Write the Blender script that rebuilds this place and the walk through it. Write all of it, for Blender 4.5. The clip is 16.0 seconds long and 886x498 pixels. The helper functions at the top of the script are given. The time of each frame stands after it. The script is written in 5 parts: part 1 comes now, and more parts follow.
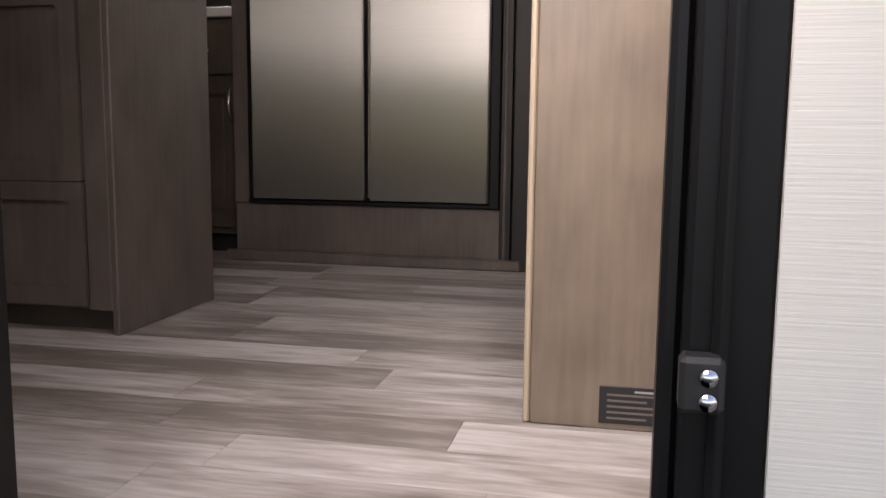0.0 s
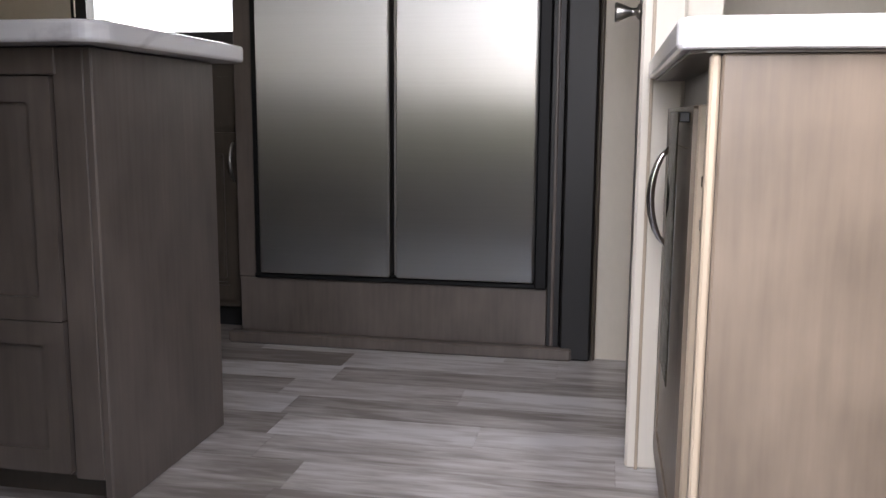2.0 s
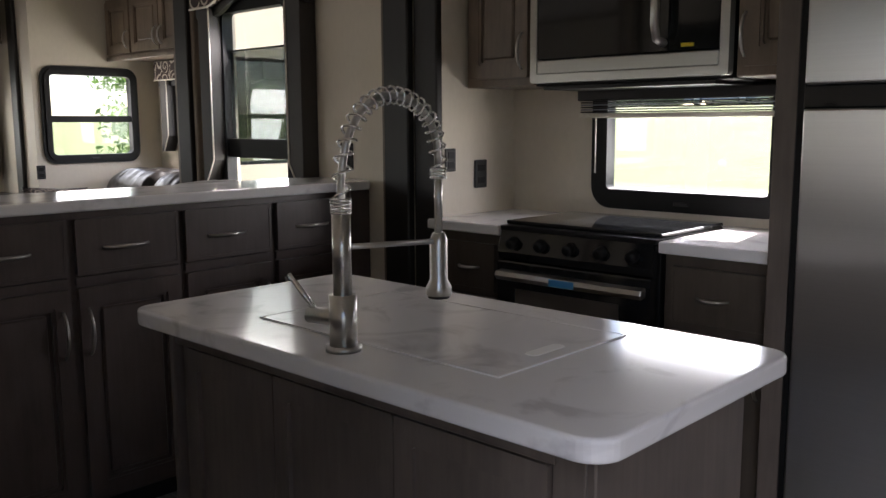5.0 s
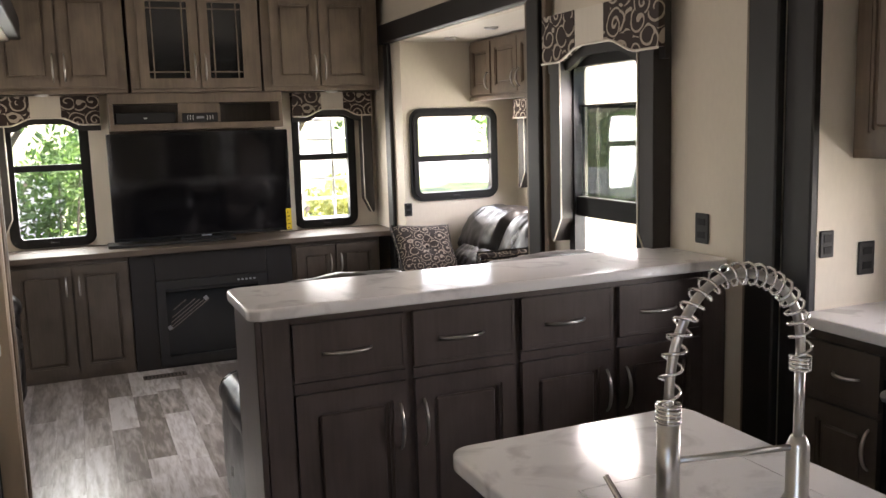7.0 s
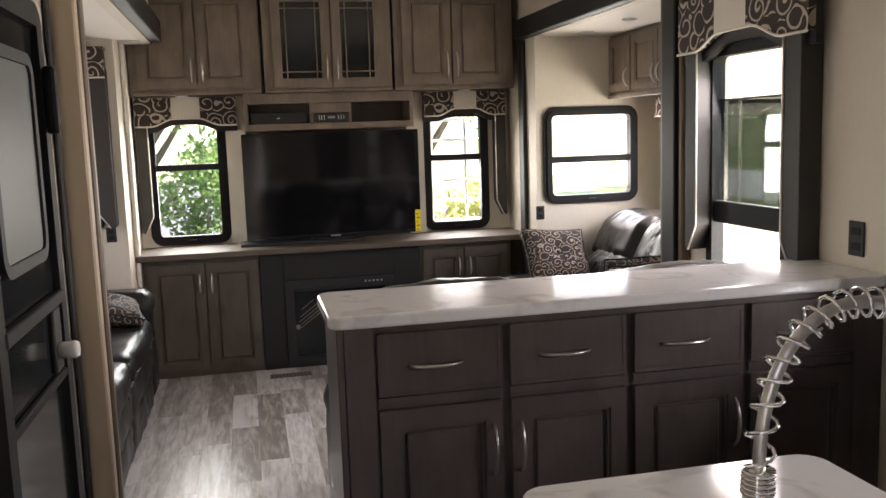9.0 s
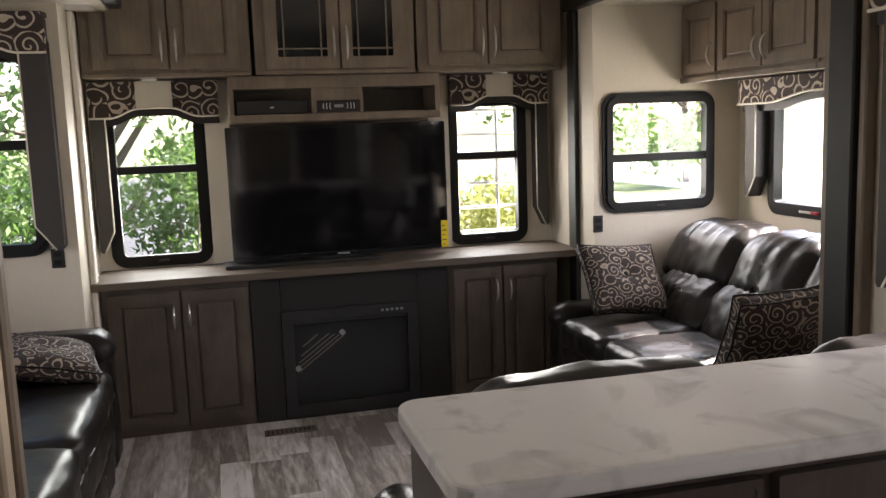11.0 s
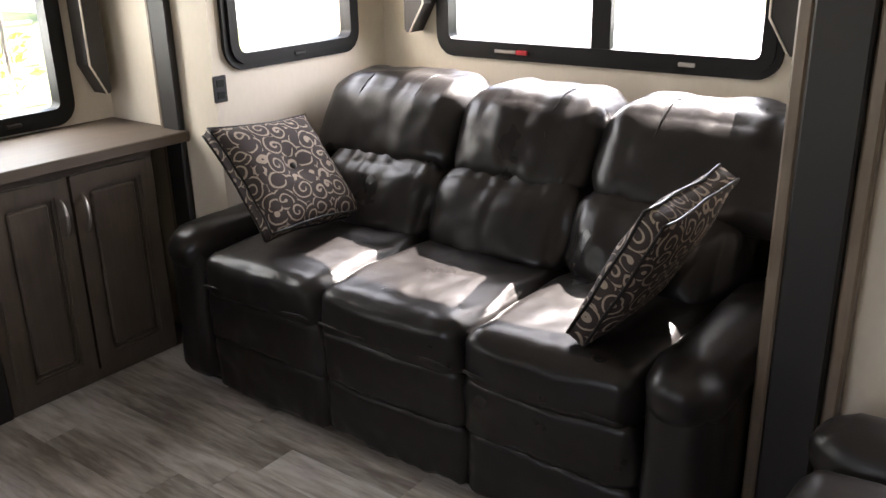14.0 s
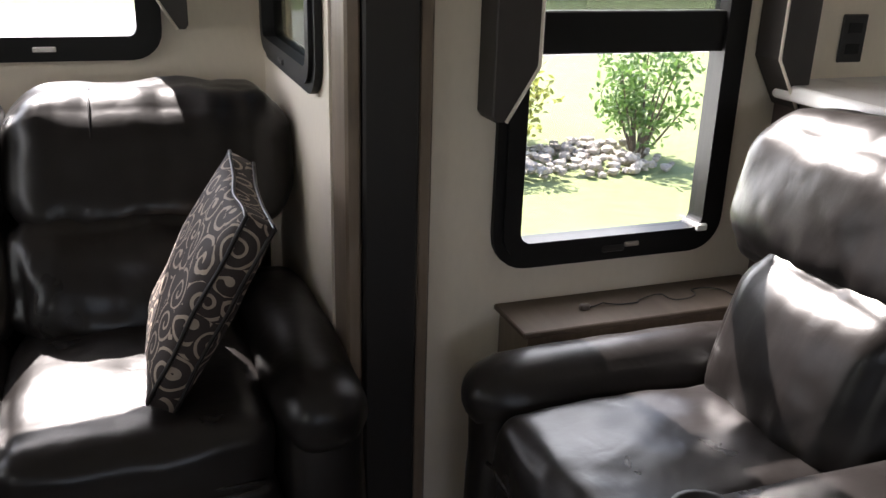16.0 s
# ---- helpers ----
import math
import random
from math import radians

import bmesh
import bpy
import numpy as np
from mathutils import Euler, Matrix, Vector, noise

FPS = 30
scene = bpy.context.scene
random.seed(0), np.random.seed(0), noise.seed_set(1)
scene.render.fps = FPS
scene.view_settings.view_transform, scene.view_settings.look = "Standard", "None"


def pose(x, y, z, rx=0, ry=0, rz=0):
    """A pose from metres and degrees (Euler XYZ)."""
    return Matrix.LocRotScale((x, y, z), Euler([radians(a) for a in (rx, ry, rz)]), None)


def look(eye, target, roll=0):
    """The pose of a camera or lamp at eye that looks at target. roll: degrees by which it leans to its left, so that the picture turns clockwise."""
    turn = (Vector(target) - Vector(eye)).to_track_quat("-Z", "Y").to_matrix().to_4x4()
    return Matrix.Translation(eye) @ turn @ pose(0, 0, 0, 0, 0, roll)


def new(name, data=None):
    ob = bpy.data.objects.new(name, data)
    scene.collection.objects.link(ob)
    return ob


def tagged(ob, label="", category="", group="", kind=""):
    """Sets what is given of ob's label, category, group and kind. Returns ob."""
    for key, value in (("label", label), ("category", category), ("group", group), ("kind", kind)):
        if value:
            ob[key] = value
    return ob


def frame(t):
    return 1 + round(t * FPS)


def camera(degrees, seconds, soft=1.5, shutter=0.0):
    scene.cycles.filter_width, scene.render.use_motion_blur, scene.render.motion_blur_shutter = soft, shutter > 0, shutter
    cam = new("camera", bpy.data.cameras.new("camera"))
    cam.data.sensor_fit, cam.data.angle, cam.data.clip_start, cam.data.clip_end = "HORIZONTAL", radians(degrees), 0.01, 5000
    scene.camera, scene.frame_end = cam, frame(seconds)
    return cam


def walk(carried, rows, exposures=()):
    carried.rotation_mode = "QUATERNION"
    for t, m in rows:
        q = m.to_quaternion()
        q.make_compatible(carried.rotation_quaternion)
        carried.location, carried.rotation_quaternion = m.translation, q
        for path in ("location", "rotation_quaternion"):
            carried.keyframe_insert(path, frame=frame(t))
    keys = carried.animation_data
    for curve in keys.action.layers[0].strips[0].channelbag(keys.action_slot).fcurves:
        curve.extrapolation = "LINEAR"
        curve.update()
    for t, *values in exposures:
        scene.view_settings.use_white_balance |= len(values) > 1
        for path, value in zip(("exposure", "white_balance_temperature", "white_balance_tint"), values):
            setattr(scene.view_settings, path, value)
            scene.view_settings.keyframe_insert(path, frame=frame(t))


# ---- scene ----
cam = camera(54.0, 16.0)
EXPOSURES = [(0.0, 1.8, 8000, 26), (0.5, 2.1, 7200, 22), (1.0, 2.2, 7300, 22), (1.5, 2.5, 7000, 21), (2.5, 1.93, 6700, 20), (3.5, 1.88, 6750, 20), (4.0, 2.17, 6800, 20), (5.0, 2.17, 6500, 20), (7.5, 3.43, 6800, 22), (9.0, 3.24, 6800, 22), (11.5, 2.85, 6800, 21), (13.0, 3.04, 6700, 20), (14.5, 3.37, 6700, 20), (15.0, 3.08, 6650, 20), (15.4, 2.43, 6600, 20), (16.0, 2.4, 6500, 19)]
PATH = [
    (0, (0.107, 0.132, 0.492), (-0.305, 2.071, 0.228), 0.6),
    (0.5, (-0.015, 0.15, 0.506), (-0.385, 2.097, 0.241), 0.7),
    (1, (-0.105, 0.285, 0.527), (-0.428, 2.241, 0.264), 0.5),
    (1.5, (-0.144, 0.411, 0.625), (-0.471, 2.366, 0.362), 0.6),
    (2, (-0.165, 0.54, 0.757), (-0.534, 2.482, 0.454), 0.4),
    (2.5, (-0.264, 0.582, 0.826), (-0.664, 2.526, 0.582), 0.8),
    (3, (-0.317, 0.694, 0.946), (-0.856, 2.604, 0.694), 0.8),
    (3.5, (-0.298, 0.765, 1.093), (-1.073, 2.588, 0.823), 0.5),
    (4, (-0.315, 0.828, 1.132), (-1.351, 2.514, 0.845), 0.2),
    (4.5, (-0.348, 0.901, 1.263), (-1.569, 2.459, 0.977), 0.0),
    (5, (-0.415, 0.955, 1.331), (-1.776, 2.392, 1.046), -0.3),
    (7.5, (-0.622, 1.27, 1.642), (-2.508, 1.875, 1.367), -1.9),
    (8, (-0.62, 1.362, 1.635), (-2.541, 1.852, 1.367), -1.9),
    (8.5, (-0.651, 1.423, 1.598), (-2.58, 1.876, 1.332), -1.9),
    (9, (-0.787, 1.425, 1.589), (-2.722, 1.856, 1.325), -1.9),
    (11.5, (-2.395, 1.323, 1.578), (-4.296, 1.866, 1.275), -2.1),
    (12, (-2.716, 1.348, 1.554), (-4.572, 1.979, 1.16), -2.2),
    (12.5, (-3.016, 1.348, 1.518), (-4.794, 2.127, 1.039), -2.2),
    (13, (-3.343, 1.332, 1.463), (-4.96, 2.379, 0.926), -2.0),
    (13.5, (-3.696, 1.404, 1.5), (-5.107, 2.675, 0.874), -1.8),
    (14, (-4.067, 1.42, 1.531), (-5.202, 2.915, 0.841), -1.2),
    (14.5, (-4.262, 1.534, 1.495), (-5.087, 3.213, 0.789), -0.9),
    (15, (-4.47, 1.717, 1.464), (-4.87, 3.538, 0.741), -0.9),
    (15.5, (-4.742, 1.719, 1.458), (-4.607, 3.581, 0.742), 0.3),
    (16, (-5.001, 1.663, 1.42), (-4.348, 3.423, 0.731), 1.7),
]
walk(cam, [(t, look(eye, target, roll)) for t, eye, target, roll in PATH], EXPOSURES)

# ---- world, sun, exposure ----
SUN_TRAVEL = Vector((0.17, -0.985, -1.0)).normalized()
world = bpy.data.worlds.new("sky")
scene.world = world
world.use_nodes = True
wn = world.node_tree.nodes
wl = world.node_tree.links
sky = wn.new("ShaderNodeTexSky")
sky.sky_type = "NISHITA"
sky.sun_disc = False
sky.sun_elevation = math.asin(-SUN_TRAVEL.z)
sky.sun_rotation = math.atan2(-SUN_TRAVEL.x, -SUN_TRAVEL.y)
wl.new(sky.outputs["Color"], wn["Background"].inputs["Color"])
wn["Background"].inputs["Strength"].default_value = 0.11
sun_data = bpy.data.lights.new("sun", "SUN")
sun_data.energy, sun_data.angle, sun_data.color = 5.0, radians(0.5), (1.0, 0.95, 0.87)
sun = new("sun", sun_data)
sun.matrix_world = look((0, 0, 20), Vector((0, 0, 20)) + SUN_TRAVEL)


def opening_light(name, eye, target, wide, high, watts, color, spread=180):
    """The sky's light in an opening."""
    d = bpy.data.lights.new(name, "AREA")
    d.shape, d.size, d.size_y, d.energy, d.color = "RECTANGLE", wide, high, watts, color
    d.spread = radians(spread)
    ob = new(name, d)
    ob.matrix_world = look(eye, target)
    return ob


opening_light("doorway_skylight", (-0.16, 0.83, 1.33), (0.16, 1.86, 0.36), 0.60, 1.18, 4.5, (0.93, 0.96, 1.0), 125)
opening_light("slide_window_skylight", (-5.58, 4.40, 1.45), (-5.58, 3.0, 1.20), 1.15, 0.55, 3.24, (1.0, 0.97, 0.92))
opening_light("slide_end_skylight", (-6.66, 3.80, 1.42), (-5.0, 3.60, 1.10), 0.55, 0.50, 1.30, (1.0, 0.98, 0.93))
opening_light("side_window_skylight", (-3.93, 3.50, 1.30), (-3.93, 2.0, 0.9), 0.46, 1.0, 3.24, (1.0, 0.98, 0.93))
opening_light("rear_window_skylight", (-7.32, 1.02, 1.32), (-6.0, 1.1, 0.6), 0.40, 0.75, 2.16, (0.95, 1.0, 0.92))
opening_light("ladder_window_skylight", (-7.32, 2.97, 1.32), (-6.0, 2.6, 0.6), 0.38, 0.75, 2.16, (0.98, 1.0, 0.92))
opening_light("seat_window_skylight", (-5.05, -0.36, 1.35), (-5.05, 2.0, 1.15), 1.0, 0.55, 1.5, (1.0, 0.98, 0.94))
opening_light("kitchen_window_skylight", (-1.95, 3.94, 1.24), (-1.99, 3.0, 0.95), 0.56, 0.26, 1.58, (1.0, 0.98, 0.94))


# ---- materials ----
def mat(name, color, rough=0.5, metal=0.0, spec=0.5, grain=None, stain=None, bump=None, per_object=0.0, coat=0.0, shift=0.0):
    """A procedural material. grain, stain: (scale xyz, amount) of fine and broad variation of the colour;
    bump: (scale xyz, height in metres); per_object: how far whole pieces differ in brightness."""
    m = bpy.data.materials.new(name)
    m.use_nodes = True
    nt = m.node_tree
    p = nt.nodes["Principled BSDF"]
    p.inputs["Roughness"].default_value = rough
    p.inputs["Metallic"].default_value = metal
    p.inputs["Specular IOR Level"].default_value = spec
    p.inputs["Coat Weight"].default_value = coat
    geo = nt.nodes.new("ShaderNodeNewGeometry")
    where = geo.outputs["Position"]
    if shift:
        inf = nt.nodes.new("ShaderNodeObjectInfo")
        sc = nt.nodes.new("ShaderNodeMath")
        sc.operation = "MULTIPLY"
        sc.inputs[1].default_value = shift
        nt.links.new(inf.outputs["Random"], sc.inputs[0])
        ad = nt.nodes.new("ShaderNodeVectorMath")
        ad.operation = "ADD"
        nt.links.new(geo.outputs["Position"], ad.inputs[0])
        nt.links.new(sc.outputs[0], ad.inputs[1])
        where = ad.outputs[0]

    def tex(scale, detail=4.0, dist=0.0):
        mp = nt.nodes.new("ShaderNodeVectorMath")
        mp.operation = "MULTIPLY"
        mp.inputs[1].default_value = scale
        nt.links.new(where, mp.inputs[0])
        n = nt.nodes.new("ShaderNodeTexNoise")
        n.inputs["Scale"].default_value = 1.0
        n.inputs["Detail"].default_value = detail
        n.inputs["Distortion"].default_value = dist
        nt.links.new(mp.outputs[0], n.inputs["Vector"])
        return n.outputs["Fac"]

    def math_node(op, a, b):
        n = nt.nodes.new("ShaderNodeMath")
        n.operation = op
        for i, v in enumerate((a, b)):
            if isinstance(v, (int, float)):
                n.inputs[i].default_value = v
            else:
                nt.links.new(v, n.inputs[i])
        return n.outputs[0]

    total = None
    for spec_t in (grain, stain):
        if spec_t:
            f = math_node("MULTIPLY", math_node("SUBTRACT", tex(spec_t[0]), 0.5), 2.0 * spec_t[1])
            total = f if total is None else math_node("ADD", total, f)
    if per_object:
        info = nt.nodes.new("ShaderNodeObjectInfo")
        f = math_node("MULTIPLY", math_node("SUBTRACT", info.outputs["Random"], 0.5), 2.0 * per_object)
        total = f if total is None else math_node("ADD", total, f)
    if total is None:
        p.inputs["Base Color"].default_value = (*color, 1)
    else:
        gain = math_node("ADD", total, 1.0)
        vm = nt.nodes.new("ShaderNodeVectorMath")
        vm.operation = "SCALE"
        vm.inputs[0].default_value = color
        nt.links.new(gain, vm.inputs["Scale"])
        nt.links.new(vm.outputs[0], p.inputs["Base Color"])
    if bump:
        b = nt.nodes.new("ShaderNodeBump")
        b.inputs["Distance"].default_value = bump[1]
        b.inputs["Strength"].default_value = 1.0
        nt.links.new(tex(bump[0]), b.inputs["Height"])
        nt.links.new(b.outputs["Normal"], p.inputs["Normal"])
    return m


def marble_material():
    m = mat("marble_laminate", (0.72, 0.70, 0.68), 0.12, stain=((3, 3, 3), 0.06))
    nt = m.node_tree
    p = nt.nodes["Principled BSDF"]
    geo = nt.nodes.new("ShaderNodeNewGeometry")
    n = nt.nodes.new("ShaderNodeTexNoise")
    n.inputs["Scale"].default_value, n.inputs["Detail"].default_value, n.inputs["Distortion"].default_value = 5.0, 6.0, 1.6
    nt.links.new(geo.outputs["Position"], n.inputs["Vector"])
    r = nt.nodes.new("ShaderNodeValToRGB")
    el = r.color_ramp.elements
    el[0].position, el[0].color = 0.33, (0.60, 0.59, 0.60, 1)
    el[1].position, el[1].color = 0.45, (0.79, 0.785, 0.79, 1)
    nt.links.new(n.outputs["Fac"], r.inputs["Fac"])
    nt.links.new(r.outputs["Color"], p.inputs["Base Color"])
    return m


def damask_material(name, ground, scroll, scale, cloth_bump=True):
    """Woven cloth with pale curling scrolls on a dark ground."""
    m = mat(name, ground, 0.8)
    nt = m.node_tree
    p = nt.nodes["Principled BSDF"]
    tc = nt.nodes.new("ShaderNodeTexCoord")
    v = nt.nodes.new("ShaderNodeTexVoronoi")
    v.feature = "F1"
    v.inputs["Scale"].default_value = scale
    v.inputs["Randomness"].default_value = 0.75
    wob = nt.nodes.new("ShaderNodeTexNoise")
    wob.inputs["Scale"].default_value, wob.inputs["Detail"].default_value = scale * 0.8, 1.0
    nt.links.new(tc.outputs["Object"], wob.inputs["Vector"])
    off = nt.nodes.new("ShaderNodeVectorMath")
    off.operation = "MULTIPLY_ADD"
    off.inputs[1].default_value = (0.35 / scale, 0.35 / scale, 0.35 / scale)
    nt.links.new(wob.outputs["Color"], off.inputs[0])
    nt.links.new(tc.outputs["Object"], off.inputs[2])
    nt.links.new(off.outputs[0], v.inputs["Vector"])
    sub = nt.nodes.new("ShaderNodeVectorMath")
    sub.operation = "SUBTRACT"
    nt.links.new(off.outputs[0], sub.inputs[0])
    nt.links.new(v.outputs["Position"], sub.inputs[1])
    sep = nt.nodes.new("ShaderNodeSeparateXYZ")
    nt.links.new(sub.outputs[0], sep.inputs[0])

    def mn(op, a, b=0.0, c=None):
        n = nt.nodes.new("ShaderNodeMath")
        n.operation = op
        for i, x in enumerate((a, b) if c is None else (a, b, c)):
            if isinstance(x, (int, float)):
                n.inputs[i].default_value = x
            else:
                nt.links.new(x, n.inputs[i])
        return n.outputs[0]

    hyp = mn("ADD", sep.outputs["X"], sep.outputs["Y"])
    ang = mn("ARCTAN2", sep.outputs["Z"], hyp)
    spiral = mn("SINE", mn("ADD", mn("MULTIPLY", v.outputs["Distance"], 19.0), ang))
    line = mn("GREATER_THAN", spiral, 0.68)
    mix = nt.nodes.new("ShaderNodeMix")
    mix.data_type = "RGBA"
    mix.inputs["A"].default_value = (*ground, 1)
    mix.inputs["B"].default_value = (*scroll, 1)
    nt.links.new(line, mix.inputs["Factor"])
    nt.links.new(mix.outputs["Result"], p.inputs["Base Color"])
    return m


def plank_material():
    """Whitewashed wood-look vinyl: long pale and brown streaks that differ from plank to plank."""
    m = mat("vinyl_plank", (0.3, 0.3, 0.3), 0.30, bump=((3, 70, 1), 0.00025))
    nt = m.node_tree
    p = nt.nodes["Principled BSDF"]
    geo = nt.nodes.new("ShaderNodeNewGeometry")
    inf = nt.nodes.new("ShaderNodeObjectInfo")

    def mn(op, a, b=0.0):
        n = nt.nodes.new("ShaderNodeMath")
        n.operation = op
        for i, x in enumerate((a, b)):
            if isinstance(x, (int, float)):
                n.inputs[i].default_value = x
            else:
                nt.links.new(x, n.inputs[i])
        return n.outputs[0]

    ad = nt.nodes.new("ShaderNodeVectorMath")
    ad.operation = "ADD"
    nt.links.new(geo.outputs["Position"], ad.inputs[0])
    nt.links.new(mn("MULTIPLY", inf.outputs["Random"], 61.0), ad.inputs[1])

    def streak(scale, detail, dist):
        mp = nt.nodes.new("ShaderNodeVectorMath")
        mp.operation = "MULTIPLY"
        mp.inputs[1].default_value = scale
        nt.links.new(ad.outputs[0], mp.inputs[0])
        n = nt.nodes.new("ShaderNodeTexNoise")
        n.inputs["Scale"].default_value, n.inputs["Detail"].default_value, n.inputs["Distortion"].default_value = 1.0, detail, dist
        nt.links.new(mp.outputs[0], n.inputs["Vector"])
        return n.outputs["Fac"]

    f = mn("ADD", mn("MULTIPLY", streak((3.0, 19, 1), 6.0, 0.6), 0.62), mn("MULTIPLY", streak((9, 60, 1), 5.0, 0.5), 0.38))
    f = mn("ADD", f, mn("MULTIPLY", mn("SUBTRACT", inf.outputs["Random"], 0.5), 0.26))
    r = nt.nodes.new("ShaderNodeValToRGB")
    el = r.color_ramp.elements
    el[0].position, el[0].color = 0.35, (0.195, 0.172, 0.154, 1)
    el[1].position, el[1].color = 0.66, (0.60, 0.585, 0.58, 1)
    mid = el.new(0.50)
    mid.color = (0.385, 0.358, 0.338, 1)
    nt.links.new(f, r.inputs["Fac"])
    nt.links.new(r.outputs["Color"], p.inputs["Base Color"])
    return m


def leather_material():
    """Soft coated leather: pebbled grain, creases that run with the folds, uneven gloss."""
    m = mat("dark_brown_leather", (0.0115, 0.0100, 0.0095), 0.30, grain=((22, 22, 22), 0.25), stain=((4, 4, 4), 0.2), spec=0.30)
    nt = m.node_tree
    p = nt.nodes["Principled BSDF"]
    geo = nt.nodes.new("ShaderNodeNewGeometry")
    last = None
    for scale, detail, dist, height in (((420, 420, 420), 1.0, 0.0, 0.00012), ((34, 34, 20), 2.0, 0.8, 0.00045), ((11, 11, 8), 1.0, 1.2, 0.0012)):
        mp = nt.nodes.new("ShaderNodeVectorMath")
        mp.operation = "MULTIPLY"
        mp.inputs[1].default_value = scale
        nt.links.new(geo.outputs["Position"], mp.inputs[0])
        n = nt.nodes.new("ShaderNodeTexNoise")
        n.inputs["Scale"].default_value, n.inputs["Detail"].default_value, n.inputs["Distortion"].default_value = 1.0, detail, dist
        nt.links.new(mp.outputs[0], n.inputs["Vector"])
        b = nt.nodes.new("ShaderNodeBump")
        b.inputs["Distance"].default_value = height
        b.inputs["Strength"].default_value = 1.0
        nt.links.new(n.outputs["Fac"], b.inputs["Height"])
        if last is not None:
            nt.links.new(last.outputs["Normal"], b.inputs["Normal"])
        last = b
    nt.links.new(last.outputs["Normal"], p.inputs["Normal"])
    p.inputs["Sheen Weight"].default_value = 0.0
    p.inputs["Sheen Roughness"].default_value = 0.45
    n = nt.nodes.new("ShaderNodeTexNoise")
    n.inputs["Scale"].default_value, n.inputs["Detail"].default_value = 6.0, 4.0
    nt.links.new(geo.outputs["Position"], n.inputs["Vector"])
    r = nt.nodes.new("ShaderNodeMapRange")
    r.inputs["From Min"].default_value, r.inputs["From Max"].default_value = 0.3, 0.7
    r.inputs["To Min"].default_value, r.inputs["To Max"].default_value = 0.27, 0.40
    nt.links.new(n.outputs["Fac"], r.inputs["Value"])
    nt.links.new(r.outputs["Result"], p.inputs["Roughness"])
    return m


def glass_material(name="window_glass", tint=(0.93, 0.95, 0.95), mirror=0.05):
    m = bpy.data.materials.new(name)
    m.use_nodes = True
    nt = m.node_tree
    nt.nodes.remove(nt.nodes["Principled BSDF"])
    tr = nt.nodes.new("ShaderNodeBsdfTransparent")
    tr.inputs["Color"].default_value = (*tint, 1)
    gl = nt.nodes.new("ShaderNodeBsdfGlossy")
    gl.inputs["Roughness"].default_value = 0.0
    mx = nt.nodes.new("ShaderNodeMixShader")
    mx.inputs["Fac"].default_value = mirror
    nt.links.new(tr.outputs[0], mx.inputs[1])
    nt.links.new(gl.outputs[0], mx.inputs[2])
    nt.links.new(mx.outputs[0], nt.nodes["Material Output"].inputs["Surface"])
    return m


def leaf_material(name, color):
    m = mat(name, color, 0.5, per_object=0.2, grain=((9, 9, 9), 0.35))
    nt = m.node_tree
    p = nt.nodes["Principled BSDF"]
    tl = nt.nodes.new("ShaderNodeBsdfTranslucent")
    tl.inputs["Color"].default_value = (color[0] * 1.5, color[1] * 1.5, color[2] * 1.3, 1)
    mx = nt.nodes.new("ShaderNodeMixShader")
    mx.inputs["Fac"].default_value = 0.42
    nt.links.new(p.outputs[0], mx.inputs[1])
    nt.links.new(tl.outputs[0], mx.inputs[2])
    nt.links.new(mx.outputs[0], nt.nodes["Material Output"].inputs["Surface"])
    return m


M = {}
M["wood"] = mat("greige_wood", (0.175, 0.136, 0.101), 0.38, grain=((70, 70, 5.0), 0.26), stain=((8.5, 8.5, 5.5), 0.48), bump=((90, 90, 4), 0.0004))
M["wood_mid"] = mat("grey_brown_wood", (0.120, 0.098, 0.084), 0.40, grain=((70, 70, 5.0), 0.26), stain=((8.5, 8.5, 5.5), 0.48), bump=((90, 90, 4), 0.0004))
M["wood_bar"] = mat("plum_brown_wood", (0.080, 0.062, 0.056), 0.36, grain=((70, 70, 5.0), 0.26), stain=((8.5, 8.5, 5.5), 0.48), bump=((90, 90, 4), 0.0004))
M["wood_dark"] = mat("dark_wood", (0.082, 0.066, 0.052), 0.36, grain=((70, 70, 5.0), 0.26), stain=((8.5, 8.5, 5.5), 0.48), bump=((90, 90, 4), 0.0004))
M["wood_top"] = mat("wood_worktop", (0.105, 0.082, 0.064), 0.6, spec=0.25, grain=((40, 2.2, 40), 0.2), stain=((6, 1.5, 6), 0.2))
M["wood_light"] = mat("pale_wood_trim", (0.42, 0.34, 0.25), 0.45, grain=((40, 40, 2.2), 0.12))
M["plank"] = plank_material()
M["floor_base"] = mat("floor_joint", (0.20, 0.18, 0.165), 0.6, grain=((30, 30, 30), 0.1))
M["wall"] = mat("cream_wall_vinyl", (0.66, 0.60, 0.50), 0.6, grain=((60, 60, 25), 0.05), stain=((2, 2, 2), 0.05), bump=((300, 300, 120), 0.0003))
M["panel"] = mat("cream_panel", (0.72, 0.67, 0.58), 0.5, grain=((50, 50, 3), 0.06), stain=((2, 2, 2), 0.04))
M["ceiling"] = mat("ceiling_vinyl", (0.74, 0.70, 0.62), 0.7, grain=((80, 80, 80), 0.04), stain=((1.5, 1.5, 1.5), 0.04))
M["outer"] = mat("outer_skin", (0.74, 0.70, 0.61), 0.4, grain=((4, 4, 120), 0.06), bump=((10, 10, 420), 0.0004))
M["black"] = mat("black_frame", (0.006, 0.006, 0.0062), 0.50, spec=0.25, grain=((60, 60, 60), 0.2), bump=((400, 400, 400), 0.0001))
M["brown_black"] = mat("espresso_trim", (0.010, 0.0085, 0.0080), 0.50, grain=((40, 40, 3), 0.25))
